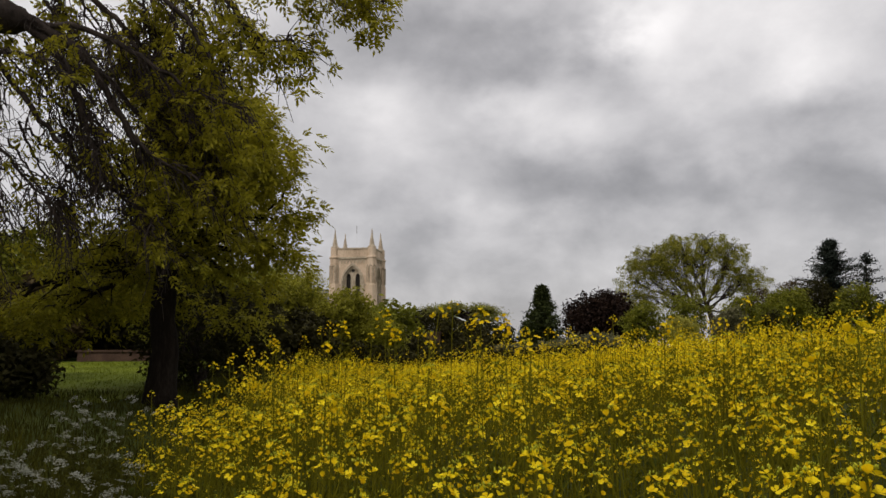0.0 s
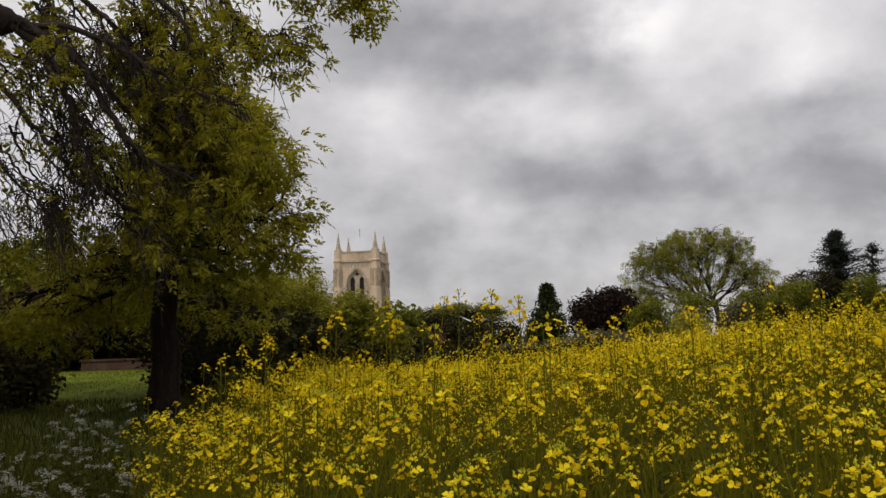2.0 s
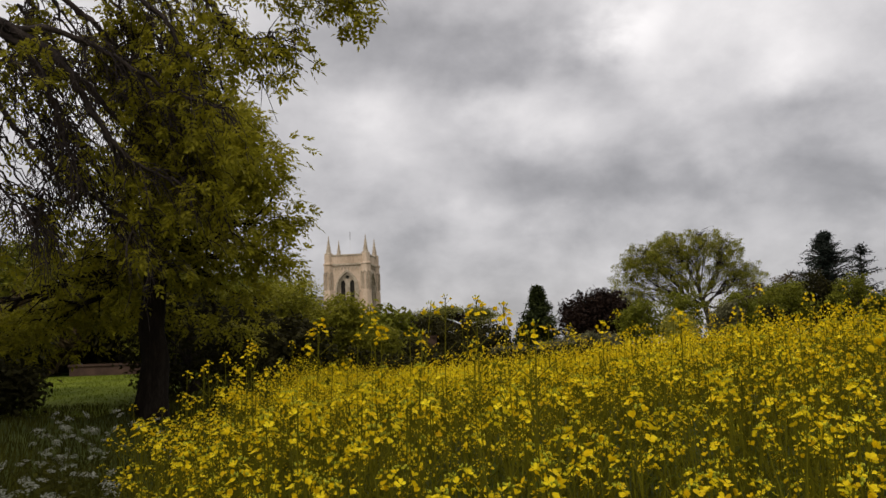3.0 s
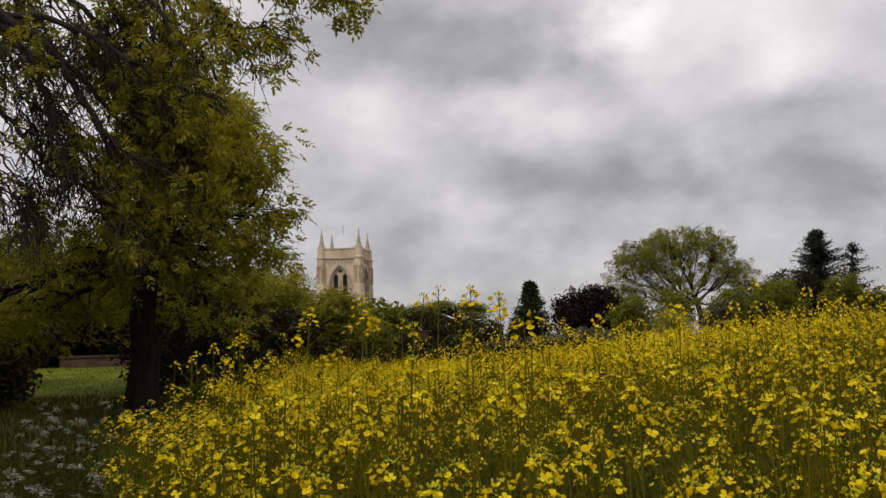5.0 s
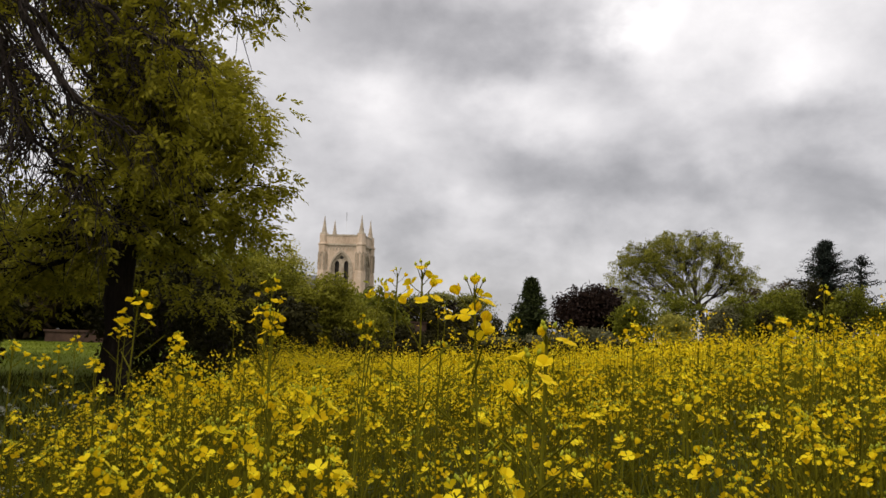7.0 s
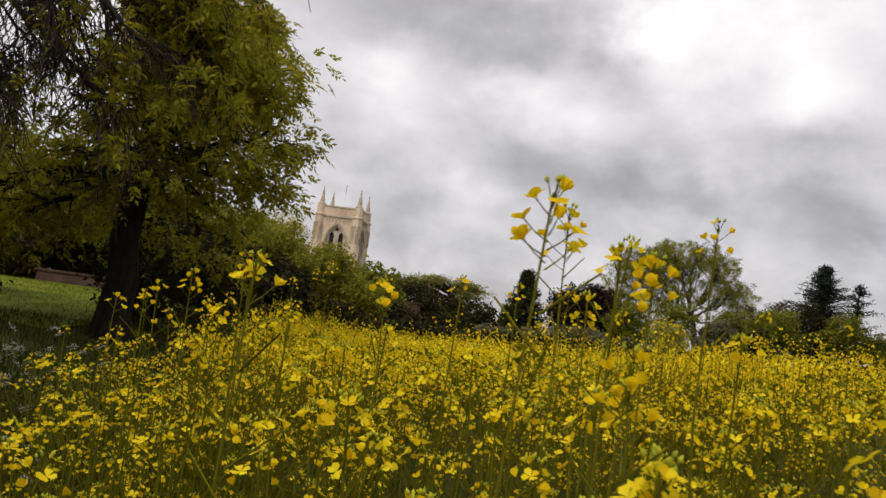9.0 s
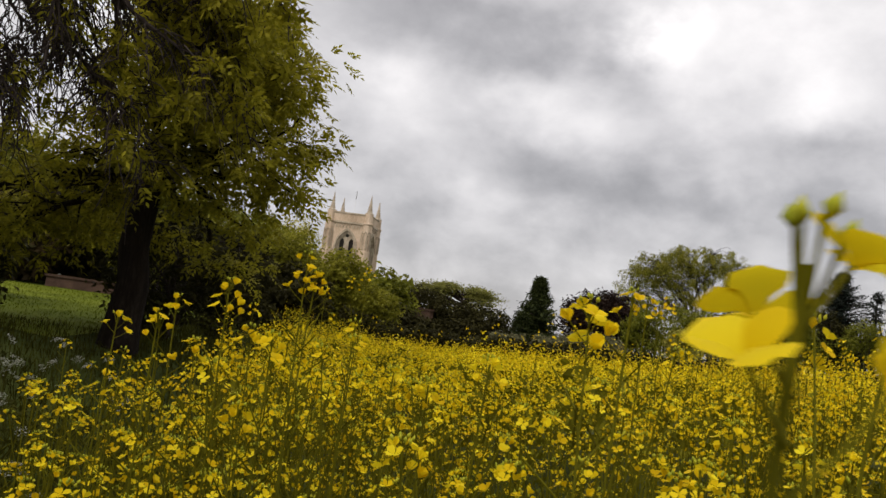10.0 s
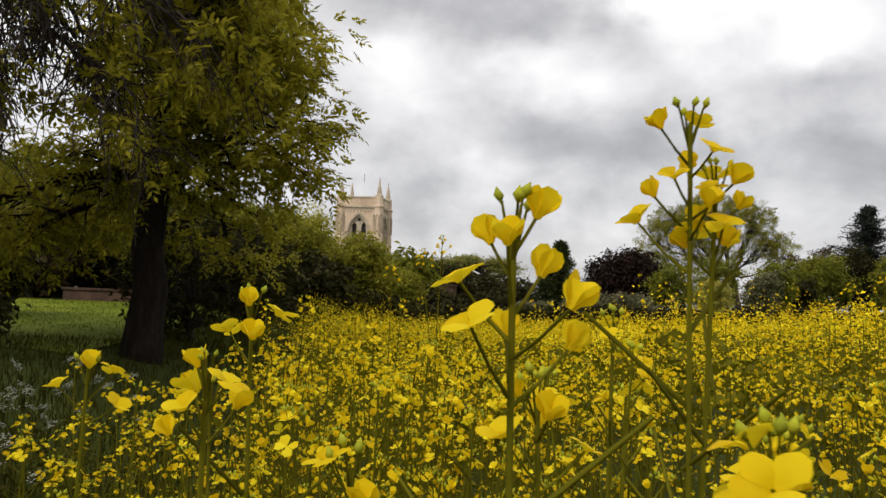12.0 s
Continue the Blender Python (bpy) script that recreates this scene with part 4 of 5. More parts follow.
# clipped hedge along the far side of the field
def hedge(points, h, depth, seed, label):
    rng = np.random.default_rng(seed)
    p = np.asarray(points, float)
    t = thing("hedge", pose(0, 0, 0), label, "hedge")
    seg = np.linalg.norm(np.diff(p, axis=0), axis=1)
    s = rng.uniform(0, seg.sum(), 26000)
    i = np.clip(np.searchsorted(np.cumsum(seg), s), 0, len(seg) - 1)
    f = ((s - np.concatenate([[0], np.cumsum(seg)])[i]) / seg[i])[:, None]
    q = p[i] * (1 - f) + p[i + 1] * f
    z = rng.uniform(0, 1, len(s)) ** 0.7 * h * (1 + 0.05 * np.sin(s * 0.9) + 0.03 * np.sin(s * 2.3))
    y = rng.normal(0, 0.4, len(s)).clip(-0.5, 0.5) * depth
    pts = np.stack([q[:, 0], q[:, 1] + y, ground_z(q[:, 0], q[:, 1]) + z], 1)
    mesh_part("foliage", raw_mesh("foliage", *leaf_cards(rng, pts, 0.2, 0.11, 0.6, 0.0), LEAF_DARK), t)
    # a plain box in the leaf colour fills each run of the hedge
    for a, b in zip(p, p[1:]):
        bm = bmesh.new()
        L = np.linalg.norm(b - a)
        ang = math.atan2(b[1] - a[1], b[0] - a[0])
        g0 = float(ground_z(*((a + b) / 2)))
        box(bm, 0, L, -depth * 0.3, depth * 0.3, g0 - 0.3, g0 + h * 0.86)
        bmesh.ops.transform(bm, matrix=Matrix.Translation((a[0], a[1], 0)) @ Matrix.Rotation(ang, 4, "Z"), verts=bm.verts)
        part("solid_core", bm, LEAF_DARK, t)


hedge([(-3.5, 33), (2, 33.4), (8, 34.6), (14, 36.4), (21, 38.5), (34, 42)], 1.55, 1.3, 161, "long dark clipped hedge along the far side of the field")

# added dark backing that closes the bright gap under the shrubs
hedge([(-34, 37), (-24, 36.5), (-15, 36), (-9.5, 36), (-4, 36)], 2.3, 1.6, 162, "dark backing hedge added behind the lawn")


# low old brick wall and gravestones behind the lawn
def brick_wall(x0, y0, x1, y1, h, label):
    L, ang = math.hypot(x1 - x0, y1 - y0), math.atan2(y1 - y0, x1 - x0)
    g = float(ground_z((x0 + x1) / 2, (y0 + y1) / 2))
    t = thing("brick_wall", pose(x0, y0, g, 0, 0, math.degrees(ang)), label, "wall")
    part("wall", one_box(0, L, -0.12, 0.12, -0.2, h), BRICK, t)
    part("coping", one_box(-0.05, L + 0.05, -0.16, 0.16, h + 0.003, h + 0.08), BRICK, t)


brick_wall(-12.9, 30.6, -10.5, 31.0, 0.32, "low old red-brick wall behind the lawn")
brick_wall(-17.8, 29.8, -14.9, 29.5, 1.0, "old red-brick wall among the shrubs")
brick_wall(-1.6, 44.0, -0.2, 44.2, 2.3, "red-brick wall half hidden behind the cedar")


def gravestone(x, y, h, turn):
    t = thing("gravestone", pose(x, y, float(ground_z(x, y)), 0, 3, turn), "small pale weathered gravestone in the churchyard", "gravestone", "gravestones")
    bm = bmesh.new()
    o = arch_outline(0, -0.1, h * 0.7, 0.11, 5)
    f, b = [bm.verts.new((x, -0.05, z)) for x, z in o], [bm.verts.new((x, 0.05, z)) for x, z in o]
    bm.faces.new(f)
    bm.faces.new(b[::-1])
    for i in range(len(o)):
        j = (i + 1) % len(o)
        bm.faces.new((f[i], b[i], b[j], f[j]))
    part("slab", bm, GRAVE, t)


gravestone(-12.8, 31.2, 0.36, 8)


# ---- rapeseed ----
def flower(rng, centre, axis, size, petals3=True, shut=0.25):
    """Four petals in a cross round an axis, cupped; as triangles."""
    axis = axis / np.linalg.norm(axis)
    u = np.cross(axis, rng.normal(0, 1, 3))
    u /= np.linalg.norm(u)
    w = np.cross(axis, u)
    cup = rng.uniform(0.95, 1.3) if rng.uniform() < shut else rng.uniform(0.15, 0.85)
    vs, fs = [], []
    for k in range(4):
        a = k * math.pi / 2 + rng.normal(0, 0.12)
        d = u * math.cos(a) + w * math.sin(a)
        s = np.cross(axis, d)
        o = d * math.cos(cup) + axis * math.sin(cup)
        L = size * 0.55 * rng.uniform(0.85, 1.1)
        if petals3:
            tipdrop = axis * L * rng.uniform(-0.25, 0.1)
            q = [centre, centre + o * L * 0.6 - s * L * 0.43, centre + o * L * 0.6 + s * L * 0.43,
                 centre + o * L - s * L * 0.30 + tipdrop, centre + o * L + s * L * 0.30 + tipdrop]
            n = len(vs)
            vs += q
            fs += [(n, n + 2, n + 1), (n + 1, n + 2, n + 4), (n + 1, n + 4, n + 3)]
        else:
            n = len(vs)
            vs += [centre, centre + o * L * 0.75 - s * L * 0.42, centre + o * L, centre + o * L * 0.75 + s * L * 0.42]
            fs += [(n, n + 1, n + 2), (n, n + 2, n + 3)]
    return np.array(vs), np.array(fs)


def fine_flower(rng, centre, axis, size, shut=0.5):
    """As flower(), with rounded, curling petals, as quads."""
    axis = axis / np.linalg.norm(axis)
    u = np.cross(axis, rng.normal(0, 1, 3))
    u /= np.linalg.norm(u)
    w = np.cross(axis, u)
    flare = rng.uniform(0.15, 0.5) if rng.uniform() < shut else rng.uniform(0.8, 1.35)
    vs, fs = [], []
    wide = (0.10, 0.20, 0.40, 0.47, 0.40, 0.18)
    for k in range(4):
        a = k * math.pi / 2 + rng.normal(0, 0.1)
        d = u * math.cos(a) + w * math.sin(a)
        s = np.cross(axis, d)
        L = size * 0.62 * rng.uniform(0.88, 1.1)
        n, p, curl = len(vs), centre + d * size * 0.03, flare * rng.uniform(0.8, 1.2)
        for i, wd in enumerate(wide):
            lean = curl * (0.35 + 0.25 * i)
            o = axis * math.cos(lean) + d * math.sin(lean)
            face = d * math.cos(lean) - axis * math.sin(lean)
            if i:
                p = p + o * L / 5
            for c in (-1, 0, 1):
                vs.append(p + s * c * wd * L - face * abs(c) * wd * L * -0.18 + rng.normal(0, 0.015 * L, 3))
            if i:
                b = n + (i - 1) * 3
                fs += [(b, b + 1, b + 4, b + 3), (b + 1, b + 2, b + 5, b + 4)]
    return np.array(vs), np.array(fs)


def blob(centre, axis, length, r):
    """A small pointed bud, as triangles."""
    axis = axis / np.linalg.norm(axis)
    u = np.cross(axis, (0.3, 0.5, 0.8))
    u /= np.linalg.norm(u)
    w = np.cross(axis, u)
    ring = [centre + axis * length * 0.5 + (u * math.cos(a) + w * math.sin(a)) * r for a in np.arange(4) * math.pi / 2]
    v = np.array([centre, *ring, centre + axis * length])
    f = [(0, 1 + (i + 1) % 4, 1 + i) for i in range(4)] + [(5, 1 + i, 1 + (i + 1) % 4) for i in range(4)]
    return v, np.array(f)


def raceme(rng, n_open, n_bud, size, length, petals3=True, wide=0.024, fine=False):
    """A flowering head about the origin, pointing up: petals, buds, stalklets."""
    pet, bud, stalk = [], [], []
    for i in range(n_open):
        a = i * 2.399 + rng.normal(0, 0.3)
        k = i / max(n_open - 1, 1)
        h = -length * k ** 0.9
        r = wide * (0.35 + 0.65 * k ** 0.6) * rng.uniform(0.75, 1.2)
        p0 = np.array([0, 0, h - 0.35 * r - 0.006])
        p1 = np.array([r * math.cos(a), r * math.sin(a), h + rng.uniform(-0.15, 0.35) * r])
        d = (p1 - p0) * (0.8, 0.8, 1) + np.array([0, 0, 0.5 * r])
        sz = size * rng.uniform(0.85, 1.12)
        pet.append(fine_flower(rng, p1, d, sz * (1.12 if size < 0.0145 else 0.95), 0.42) if fine else flower(rng, p1, d, sz, petals3, 0.45))
        if petals3:
            stalk.append(tube([p0, (p0 + p1) / 2 - (0, 0, 0.06 * r), p1], [0.0007, 0.0005, 0.0005], 3))
    for i in range(n_bud):
        a = i * 2.399
        r = (0.004 + 0.009 * (i / max(n_bud, 1)) ** 0.5) * min(1.0, wide / 0.02) * (0.6 if fine else 1.0)
        at = np.array([r * math.cos(a), r * math.sin(a), 0.002 + 0.006 * (1 - i / n_bud) * min(1.0, wide / 0.026)])
        bud.append(blob(at, np.array([math.cos(a) * 0.4, math.sin(a) * 0.4, 1.0]), 0.0075 * min(1.0, wide / 0.024), 0.0024 * min(1.0, wide / 0.024)))
        if fine:
            stalk.append(tube([np.array([0, 0, -0.01]), at + (0, 0, 0.001)], [0.0006, 0.0004], 3))
    return pet, bud, stalk


def rape_leaf(at, a, length):
    d = np.array([math.cos(a), math.sin(a), 0.25])
    s = np.array([-math.sin(a), math.cos(a), 0])
    rows, n = [], 5
    for i in range(n):
        f = i / (n - 1)
        c = at + d * length * f + np.array([0, 0, -length * 0.55 * f * f])
        w = length * 0.13 * math.sin(math.pi * min(0.97, 0.12 + f * 0.88)) + 0.002
        rows += [c - s * w, c + np.array([0, 0, -w * 0.3]), c + s * w]
    q = []
    for i in range(n - 1):
        b = i * 3
        q += [(b, b + 1, b + 4, b + 3), (b + 1, b + 2, b + 5, b + 4)]
    return np.array(rows), np.array(q)


def rape_template(seed, height, heads, petals3, n_open=7, n_bud=7, size=0.0195, wide=0.028, length=0.03, fine=False, reach=0.17, drop=0.36, stem=1.0):
    """One plant standing at the origin: its parts as lists of (verts, faces)."""
    rng = np.random.default_rng(seed)
    out = {"stem": None, "branch": [], "head": [], "bud": [], "leaf": []}
    lean = rng.normal(0, 0.03, 2) * (not fine)
    top = np.array([lean[0], lean[1], height])
    main = bend((0, 0, 0), top, 0, 7, 0.006, rng)
    out["stem"] = [tube(main, np.linspace(0.0036, 0.0016, 7) * stem, 5 if petals3 else 3)]
    tops = [(top, 1.0)]
    for i in range(heads - 1):
        a = i * 2.4 + rng.uniform(0, 1)
        f = rng.uniform(0.5, 0.78)
        s = main[int(f * 6)]
        e = top + np.array([math.cos(a), math.sin(a), 0]) * rng.uniform(0.3, 1.0) * reach - np.array([0, 0, rng.uniform(0.08, 1.0) * drop])
        line = bend(s, e, -0.02, 5, 0.004, rng)
        out["branch"].append([tube(line, np.linspace(0.0024, 0.0013, 5) * stem, 4 if petals3 else 3)])
        tops.append((e, rng.uniform(0.7, 1.0)))
    for i, (p, k) in enumerate(tops):
        pet, bud, stalk = raceme(rng, max(3, int(n_open * k)), n_bud, size, length * (0.6 + 0.4 * k), petals3, wide * (0.7 + 0.3 * k), fine)
        mv = lambda lst: [(v + p, f) for v, f in lst]
        out["head"].append(mv(pet))
        out["bud"].append(mv(bud))
        tgt = out["stem"] if i == 0 else out["branch"][i - 1]
        tgt += mv(stalk)
        if petals3:        # young pods below the open flowers
            for j in range(6):
                a = j * 2.4
                z = p[2] - 0.075 - 0.022 * j
                c = p * (1, 1, 0) + np.array([0, 0, z])
                e = c + np.array([math.cos(a) * 0.035, math.sin(a) * 0.035, 0.03])
                tgt.append(tube([c, e], [0.0011, 0.0008], 3))
    for i in range(4):
        out["leaf"].append([rape_leaf(main[2] + (main[4] - main[2]) * i / 4, i * 2.2 + rng.uniform(0, 1), rng.uniform(0.06, 0.11))])
    return out


def rape_thing(seed, height, heads, label, group, single=False, **kw):
    d = rape_template(seed, height, heads, True, fine=single, **kw)
    t = thing("rapeseed_plant", pose(0, 0, 0), label, "plant", group)
    stem = mesh_part("stem", raw_mesh("stem", *joined(d["stem"]), RAPE_GREEN, True), t)
    for b in d["branch"]:
        mesh_part("branch", raw_mesh("branch", *joined(b), RAPE_GREEN, True), t)
    for h, b in zip(d["head"], d["bud"]):
        if single:      # flowers that can be told apart one by one
            head = mesh_part("flower_head", raw_mesh("flower_head", *joined(b), BUD), t, "tight green-yellow buds")
            for fl in h:
                mesh_part("flower", raw_mesh("flower", *fl, PETAL, True), head)
        else:
            head = mesh_part("flower_head", raw_mesh("flower_head", *joined(h), PETAL), t)
            tagged(head, kind="stuff")
            tagged(mesh_part("terminal_bud", raw_mesh("terminal_bud", *joined(b), BUD), head), kind="stuff")
    for leaf in d["leaf"]:
        mesh_part("leaf", raw_mesh("leaf", *joined(leaf), RAPE_LEAF, True), t)
    return t


def path_distance(x, y):
    """Distance in plan from the line that the camera is carried along."""
    pts = np.array([(0, -1.0), (0, 0), (0.03, 0.41), (0.08, 0.83), (0.1, 1.21), (-0.15, 1.55), (-0.34, 1.77), (-0.5, 2.26), (-0.65, 2.75), (-0.73, 2.99), (-0.76, 3.3)])
    best = np.full(np.shape(x), 99.0)
    for a, b in zip(pts, pts[1:]):
        d = b - a
        f = np.clip(((x - a[0]) * d[0] + (y - a[1]) * d[1]) / (d @ d), 0, 1)
        best = np.minimum(best, np.hypot(x - a[0] - f * d[0], y - a[1] - f * d[1]))
    return best


CROP = 1.03      # usual height of the crop
rng = np.random.default_rng(77)


def scatter(n, x0, x1, y0, y1, keep):
    x, y = rng.uniform(x0, x1, n), rng.uniform(y0, y1, n)
    patch = np.sin(x * 2.9 + 1.3 * np.sin(y * 1.9)) * np.sin(y * 2.6 + 1.1 * np.sin(x * 2.2))
    m = keep(x, y) & (x > field_edge(y) + rng.uniform(-0.12, 0.25, n)) & (rng.uniform(-0.75, 1.6, n) < 0.75 + patch) & (rng.uniform(0, 1, n) < 0.5 + 0.5 * smooth01((x - field_edge(y)) / 0.5))
    return x[m], y[m]


def crop_height(x, y):
    n = len(x)
    h = CROP + rng.normal(0, 0.055, n) + 0.04 * np.sin(x * 2.1 + y * 0.9) + 0.03 * np.sin(y * 2.7 - x)
    tall = rng.uniform(0, 1, n) < np.where(y > 5, 0.07, 0.025)
    h = h + tall * rng.uniform(0.05, 0.22, n)
    h = np.where(y < 1.7, np.minimum(h, 1.09), h + 0.05 * smooth01((y - 1.7) / 0.8) * smooth01((5 - y) / 2))
    edge = x - field_edge(y)
    h *= 0.86 + 0.14 * smooth01(edge / 0.5)
    d = path_distance(x, y)
    return np.where(d < 0.3, np.minimum(h, np.where((y > 1.7) & (d > 0.07), 1.02, 0.93) + 0.13 * rng.uniform(0, 1, n)), h)


in_view = lambda x, y: np.abs(x + 0.15) < 0.66 * (y + 0.5) + 0.5

# plants next to the path, each a thing of its own
kinds = [rape_thing(200 + i, 1.0, heads, "flowering rapeseed plant with yellow heads on green stems", "rapeseed plants beside the path")
         for i, heads in enumerate((4, 5, 4, 4, 5, 4, 5, 5, 3, 4))]
NX, NY = scatter(1120, -2.2, 2.2, 0.75, 4.6, in_view)
_stray = np.append(rng.uniform(4.0, 6.4, 20), rng.uniform(3.0, 4.3, 16))      # more plants about the crop's edge
_thin = (NY > 4.2) | (rng.uniform(0, 1, len(NX)) < 0.74)
NX, NY = np.append(NX[_thin], field_edge(_stray) + np.append(rng.uniform(-0.3, 0.15, 20), rng.uniform(-0.05, 0.35, 16))), np.append(NY[_thin], _stray)
d = path_distance(NX, NY)
order = np.argsort(d)
near, rest = order[:250], order[250:]
NH = crop_height(NX, NY)
for c, i in enumerate(near):
    src = kinds[c % len(kinds)]
    m = pose(NX[i], NY[i], float(ground_z(NX[i], NY[i])) + 0.02, rng.normal(0, 3), rng.normal(0, 3), rng.uniform(0, 360)) @ Matrix.Diagonal((1, 1, NH[i], 1))
    if c < len(kinds):
        src.matrix_basis = m
    else:
        q = copy_thing(src, pose(0, 0, 0))
        q.matrix_basis = m

# taller plants that stand out above the crop: x, y, height of the tip, heads, size of a flower, spread and length of a head
CLOSE = ((-0.716, 3.200, 1.254, 1, 0.0112, 0.016, 0.034), (-0.649, 3.289, 1.300, 1, 0.0105, 0.016, 0.040), (-0.637, 3.297, 1.282, 1, 0.0112, 0.013, 0.026),
         (-0.658, 3.184, 1.203, 2, 0.0140, 0.018, 0.024), (-0.700, 3.280, 1.205, 2, 0.0130, 0.018, 0.022), (-0.800, 3.244, 1.212, 1, 0.0105, 0.009, 0.012),
         (-0.809, 3.339, 1.230, 2, 0.0115, 0.014, 0.018), (-0.909, 3.427, 1.194, 3, 0.0140, 0.016, 0.016), (-0.455, 2.362, 1.252, 1, 0.0120, 0.014, 0.018),
         (-0.269, 2.290, 1.316, 2, 0.0120, 0.020, 0.036), (-0.186, 2.732, 1.370, 1, 0.0130, 0.026, 0.050), (-0.142, 2.513, 1.304, 2, 0.0140, 0.020, 0.040))
MIDDLE = ((-0.385, 2.871, 1.268, 1, 0.014, 0.018, 0.028), (-0.270, 3.234, 1.306, 1, 0.015, 0.018, 0.024), (0.189, 1.891, 1.28, 2, 0.0155, 0.022, 0.026),
          (0.653, 2.575, 1.317, 1, 0.016, 0.018, 0.036), (0.544, 3.120, 1.315, 1, 0.017, 0.020, 0.036), (0.283, 1.493, 1.142, 3, 0.018, 0.026, 0.034),
          (0.521, 1.330, 1.105, 2, 0.018, 0.024, 0.024), (-1.185, 4.293, 1.085, 2, 0.015, 0.026, 0.030), (-1.414, 6.307, 1.21, 2, 0.015, 0.026, 0.040),
          (-0.608, 3.623, 1.225, 3, 0.015, 0.024, 0.030), (-0.745, 5.637, 1.43, 2, 0.0155, 0.026, 0.050), (0.029, 2.865, 1.400, 1, 0.0146, 0.022, 0.036))
REST = ((0.087, 2.050, 1.341, 1, 0.013, 0.020, 0.036), (0.131, 1.896, 1.317, 1, 0.013, 0.020, 0.040), (-0.113, 3.787, 1.335, 2, 0.0146, 0.024, 0.036),
        (-0.891, 5.547, 1.33, 2, 0.0155, 0.026, 0.034), (0.643, 1.347, 1.285, 1, 0.022, 0.020, 0.026), (0.65, 1.513, 1.230, 1, 0.020, 0.020, 0.020),
        (-0.162, 2.560, 1.313, 1, 0.015, 0.022, 0.030), (0.60, 5.0, 1.36, 4, 0.0155, 0.026, 0.036), (0.15, 4.6, 1.40, 3, 0.0155, 0.026, 0.040),
        (1.45, 3.9, 1.33, 3, 0.0155, 0.026, 0.034), (2.0, 4.6, 1.38, 4, 0.0155, 0.026, 0.034), (1.1, 2.9, 1.24, 3, 0.0155, 0.026, 0.034), (0.9, 6.2, 1.40, 4, 0.0155, 0.026, 0.036))
for i, (x, y, top, heads, size, wide, length) in enumerate(CLOSE + MIDDLE + REST):
    g = float(ground_z(x, y)) + 0.02
    t = rape_thing(300 + i, top - g, heads, "tall rapeseed plant standing out above the crop", "tall rapeseed plants", single=True, size=size,
                   n_open=max(4, min(10, int(length * (270 if size < 0.0145 else 190)))), n_bud=4, stem=0.55 if size < 0.0145 else 0.85, wide=wide, length=length, reach=0.08 if size < 0.016 else 0.11, drop=0.12 if size < 0.016 else 0.2)
    t.matrix_basis = pose(x, y, g, 0, 0, 40 * i)


def crop_stuff(name, xs, ys, hs, templates, label):
    """Many plants as joined meshes: petals, buds, greenery."""
    t = thing(name, pose(0, 0, 0), label, "crop", kind="stuff")
    which = rng.integers(0, len(templates), len(xs))
    turn = rng.uniform(0, math.tau, len(xs))
    gz = ground_z(xs, ys) + 0.01
    for key, mat, nm in (("petal", PETAL, "flowers"), ("bud", BUD, "buds"), ("green", RAPE_GREEN, "stems"), ("leaf", RAPE_LEAF, "leaves")):
        vs, fs, n = [], [], 0
        for k, tp in enumerate(templates):
            if key not in tp:
                continue
            v, f = tp[key]
            idx = np.flatnonzero(which == k)
            if not len(idx):
                continue
            c, s = np.cos(turn[idx])[:, None], np.sin(turn[idx])[:, None]
            x = v[None, :, 0] * c - v[None, :, 1] * s + xs[idx][:, None]
            y = v[None, :, 0] * s + v[None, :, 1] * c + ys[idx][:, None]
            z = v[None, :, 2] * hs[idx][:, None] + gz[idx][:, None]
            vs.append(np.stack([x, y, z], -1).reshape(-1, 3))
            fs.append((f[None] + (np.arange(len(idx)) * len(v))[:, None, None] + n).reshape(-1, f.shape[1]))
            n += len(idx) * len(v)
        if vs:
            ob = mesh_part(nm, raw_mesh(nm, np.concatenate(vs), np.concatenate(fs), mat), t)
            tagged(ob, kind="stuff")


def pack(d, with_leaf=True):
    flat = lambda key: [p for lst in d[key] for p in lst]
    o = {"petal": joined(flat("head")), "green": joined(d["stem"] + flat("branch"))}
    if any(d["bud"]):
        o["bud"] = joined(flat("bud"))
    if with_leaf:
        o["leaf"] = joined(flat("leaf"))
    return o


def clump_template(seed, heads, cards, spread_r, dab):
    """A far plant: loose dabs of petal and green."""
    r = np.random.default_rng(seed)
    pts = []
    for h in range(heads):
        c = np.array([r.normal(0, 0.09), r.normal(0, 0.09), 1.0 - r.uniform(0, 0.24) * (h > 0)])
        pts.append(c + r.normal(0, spread_r, (cards, 3)))
    v, f = leaf_cards(r, np.concatenate(pts), dab, dab * 0.9, 0.9, -0.2)
    gp = np.stack([r.normal(0, 0.1, 6), r.normal(0, 0.1, 6), r.uniform(0.45, 0.86, 6)], 1)
    gv, gf = leaf_cards(r, gp, 0.11, 0.05, 0.3, -0.2)
    return {"petal": (v, f), "green": (gv, gf)}


full = [pack(rape_template(400 + i, 1.0, 4, True, n_open=6, n_bud=6)) for i in range(8)]
crop_stuff("rapeseed_crop", NX[rest], NY[rest], NH[rest], full, "dense flowering rapeseed crop, yellow over green stems")
mid = [pack(rape_template(420 + i, 1.0, 4, False, n_open=6, n_bud=2, size=0.021)) for i in range(10)]
x1, y1 = scatter(4400, -4, 5.5, 0.9, 6.6, lambda x, y: in_view(x, y) & ((np.abs(x) > 2.2) | (y > 4.6)))
crop_stuff("rapeseed_crop", x1, y1, crop_height(x1, y1), mid, "dense flowering rapeseed crop, yellow over green stems")
farp = [clump_template(440 + i, 4, 5, 0.024, 0.0195) for i in range(10)]
x2, y2 = scatter(17500, -7, 17, 6.6, 17, in_view)
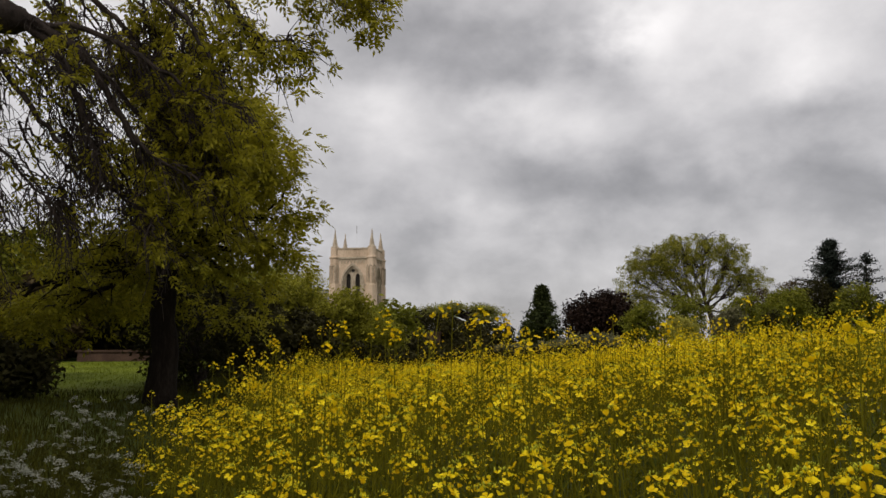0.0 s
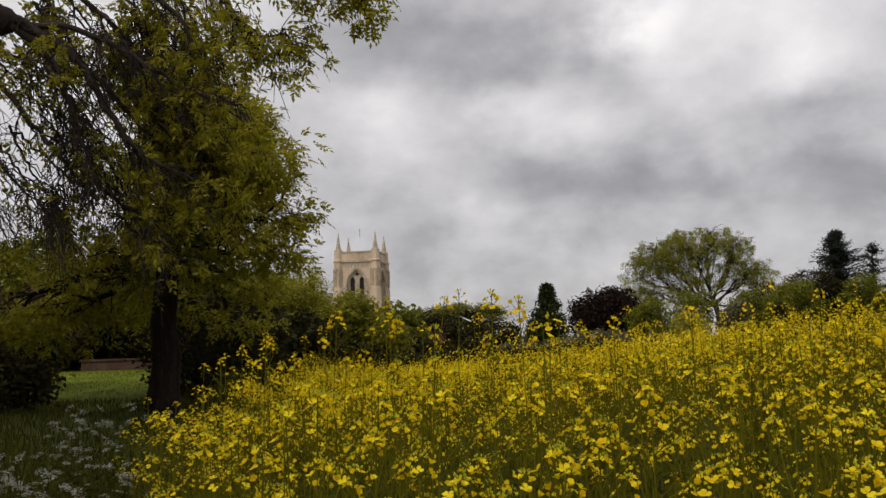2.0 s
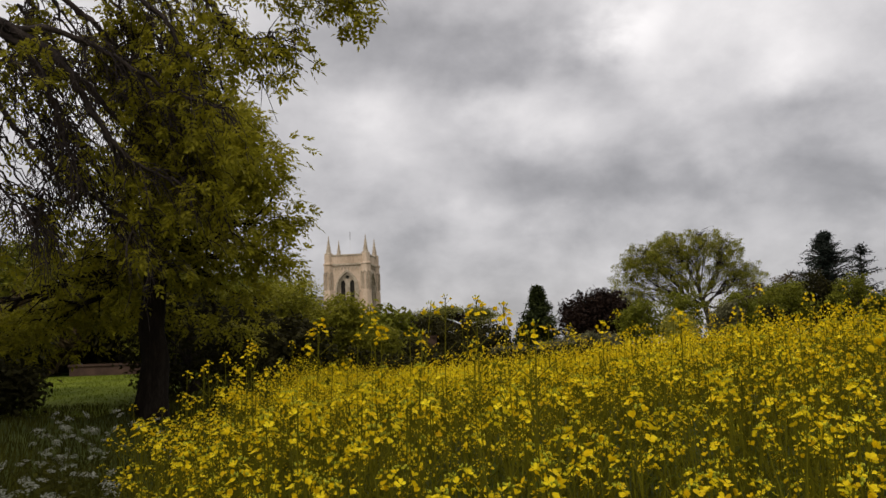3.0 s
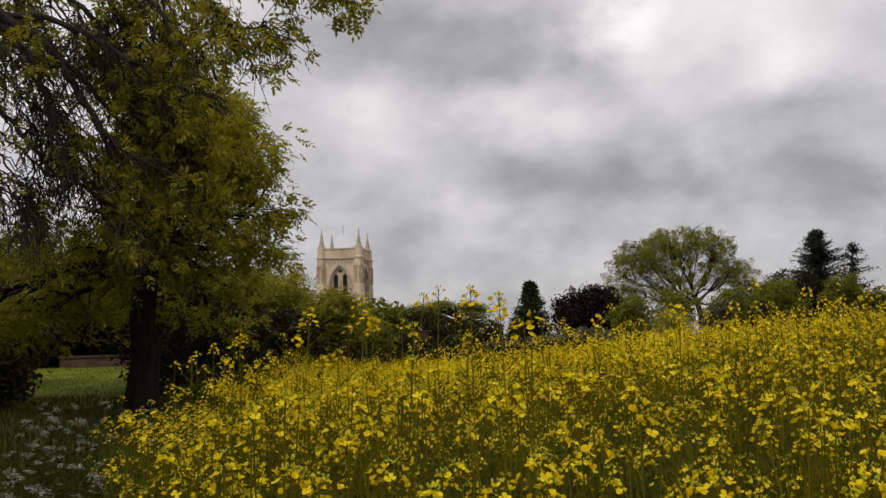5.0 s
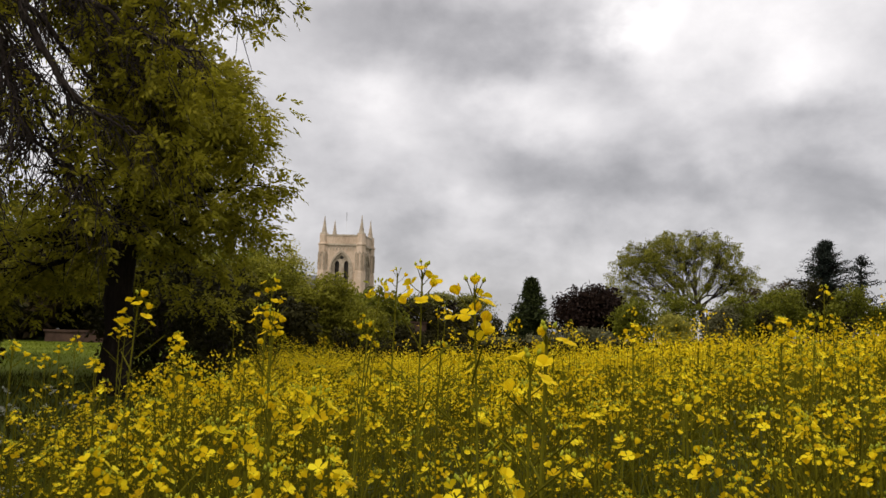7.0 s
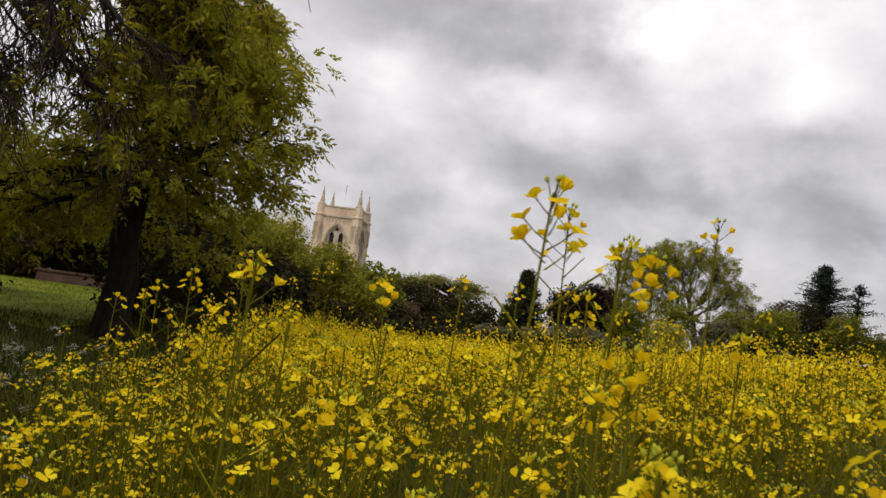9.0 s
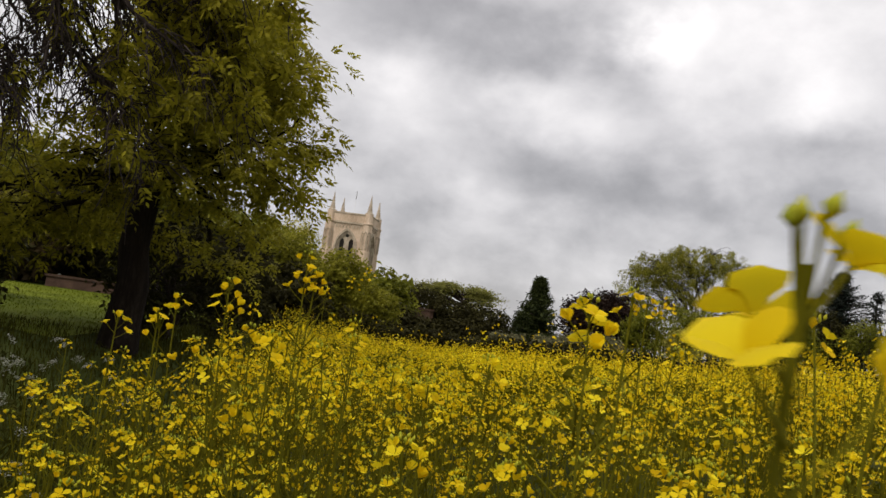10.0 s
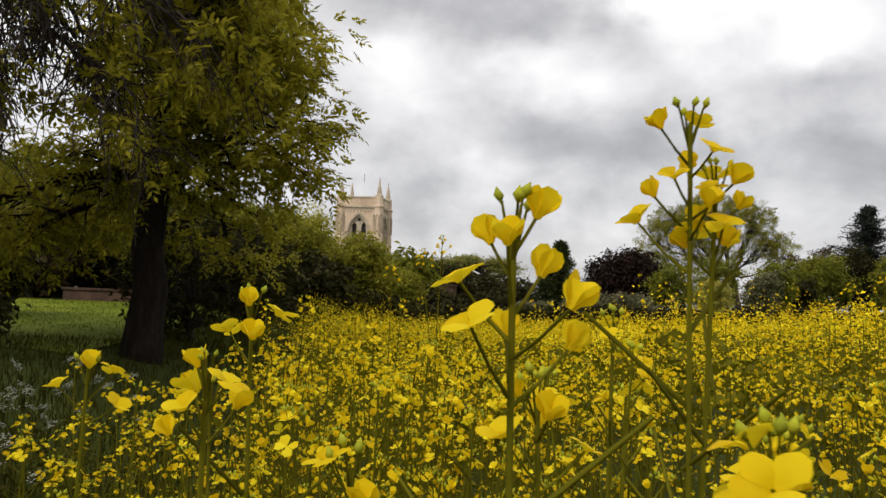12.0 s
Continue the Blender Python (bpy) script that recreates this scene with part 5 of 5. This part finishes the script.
crop_stuff("rapeseed_crop", x2, y2, crop_height(x2, y2), farp, "distant flowering rapeseed crop")
vfar = [clump_template(460 + i, 4, 3, 0.03, 0.029) for i in range(8)]
x3, y3 = scatter(14500, -8, 33, -8, 31.4, lambda x, y: (y > 17) | (~in_view(x, y) & ((x > 8) | (y < -5))))
keep3 = path_distance(x3, y3) > 0.5
crop_stuff("rapeseed_crop", x3[keep3], y3[keep3], crop_height(x3[keep3], y3[keep3]), vfar, "distant flowering rapeseed crop")

side = [clump_template(480 + i, 5, 4, 0.024, 0.026) for i in range(8)]
x4, y4 = scatter(7500, -2, 8, -5, 14, lambda x, y: ~in_view(x, y) & (path_distance(x, y) > 0.55))
crop_stuff("rapeseed_crop", x4, y4, crop_height(x4, y4), side, "flowering rapeseed crop behind and beside the path")


# ---- verge: cow parsley and rank grass ----
def parsley_template(seed):
    r = np.random.default_rng(seed)
    green, white = [], []
    top = np.array([r.normal(0, 0.04), r.normal(0, 0.04), 1.0])
    main = bend((0, 0, 0), top, 0, 5, 0.01, r)
    green.append(tube(main, np.linspace(0.005, 0.002, 5), 4))
    heads = [top]
    for i in range(4):
        a = i * 1.7 + r.uniform(0, 1)
        e = top + np.array([math.cos(a) * 0.14, math.sin(a) * 0.14, -r.uniform(0.02, 0.45)])
        green.append(tube(bend(main[3 if i < 2 else 2], e, -0.02, 4, 0.005, r), np.linspace(0.003, 0.0015, 4), 3))
        heads.append(e)
    for h in heads:
        tilt = r.normal(0, 0.6, 2)
        R = r.uniform(0.020, 0.034)
        for k in range(9):
            a, q = k * 2.4, R * math.sqrt((k + 0.4) / 9)
            c = h + np.array([math.cos(a) * q, math.sin(a) * q, 0.022 - q * q * 18 + q * (tilt[0] * math.cos(a) + tilt[1] * math.sin(a))])
            green.append(tube([h - (0, 0, 0.015), c], [0.0007, 0.0005], 3))
            white.append(leaf_cards(r, c + r.normal(0, 0.007, (6, 3)), 0.011, 0.010, 0.6, -0.2))
    lp = np.stack([r.normal(0, 0.1, 40), r.normal(0, 0.1, 40), r.uniform(0.1, 0.6, 40)], 1)
    leaf = leaf_cards(r, lp, 0.07, 0.03, 0.6, 0.1)
    return joined(green), joined(white), leaf


pk = []
for i in range(5):
    gr, wh, lf = parsley_template(500 + i)
    t = thing("cow_parsley", pose(0, 0, 0), "cow parsley with small white flower umbels in the shaded verge", "plant", "cow parsley in the verge")
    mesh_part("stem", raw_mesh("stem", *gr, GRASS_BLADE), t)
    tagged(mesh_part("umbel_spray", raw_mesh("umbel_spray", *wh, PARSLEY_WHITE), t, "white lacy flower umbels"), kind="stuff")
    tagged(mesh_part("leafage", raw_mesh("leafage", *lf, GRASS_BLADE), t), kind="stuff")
    pk.append(t)
n = 130
py = rng.uniform(1.6, 8.2, n)
px = field_edge(py) - 0.25 - rng.uniform(0, 1, n) ** 0.8 * (0.8 + 0.35 * py)
for i in range(n):
    m = pose(px[i], py[i], float(ground_z(px[i], py[i])), 0, 0, rng.uniform(0, 360)) @ Matrix.Diagonal((1, 1, rng.uniform(0.38, 0.8), 1))
    q = pk[i] if i < 5 else copy_thing(pk[i % 5], pose(0, 0, 0))
    q.matrix_basis = m


def grass_stuff(name, x, y, h, w, label, mat=GRASS_BLADE):
    k = len(x)
    a, b = rng.uniform(0, math.tau, k), rng.uniform(0, math.tau, k)
    base = np.stack([x, y, ground_z(x, y) - 0.01], 1)
    side = np.stack([np.cos(a), np.sin(a), 0 * a], 1) * w
    L = (h * rng.uniform(0.5, 1.15, k))[:, None]
    lean = np.stack([np.cos(b), np.sin(b), 0 * b], 1)
    midp = base + np.array([0, 0, 0.6]) * L + lean * L * 0.12
    tip = base + np.array([0, 0, 0.95]) * L + lean * L * 0.42
    v = np.stack([base - side, base + side, midp + side * 0.8, midp - side * 0.8, tip], 1).reshape(-1, 3)
    i = np.arange(k)[:, None] * 5
    f = np.concatenate([i + (0, 1, 2), i + (0, 2, 3), i + (3, 2, 4)])
    t = new(name, raw_mesh(name, v, f, mat))
    tagged(t, label, "grass", kind="stuff")


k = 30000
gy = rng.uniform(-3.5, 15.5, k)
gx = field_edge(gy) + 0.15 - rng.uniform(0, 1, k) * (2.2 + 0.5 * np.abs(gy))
grass_stuff("verge_grass", gx, gy, 0.42 - 0.3 * smooth01((gy - 5.5) / 5.5), 0.006, "rank green grass and weeds in the verge, darkened for tree shade")
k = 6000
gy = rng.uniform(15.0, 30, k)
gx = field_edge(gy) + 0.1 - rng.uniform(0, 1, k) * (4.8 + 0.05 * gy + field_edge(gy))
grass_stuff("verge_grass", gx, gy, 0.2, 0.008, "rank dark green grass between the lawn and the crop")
k = 17000
gy = rng.uniform(13.5, 30, k)
gx = -4.8 - 0.05 * gy - rng.uniform(0, 1, k) * 12
grass_stuff("lawn_grass", gx, gy, 0.07, 0.008, "short mown lawn grass", LAWN)
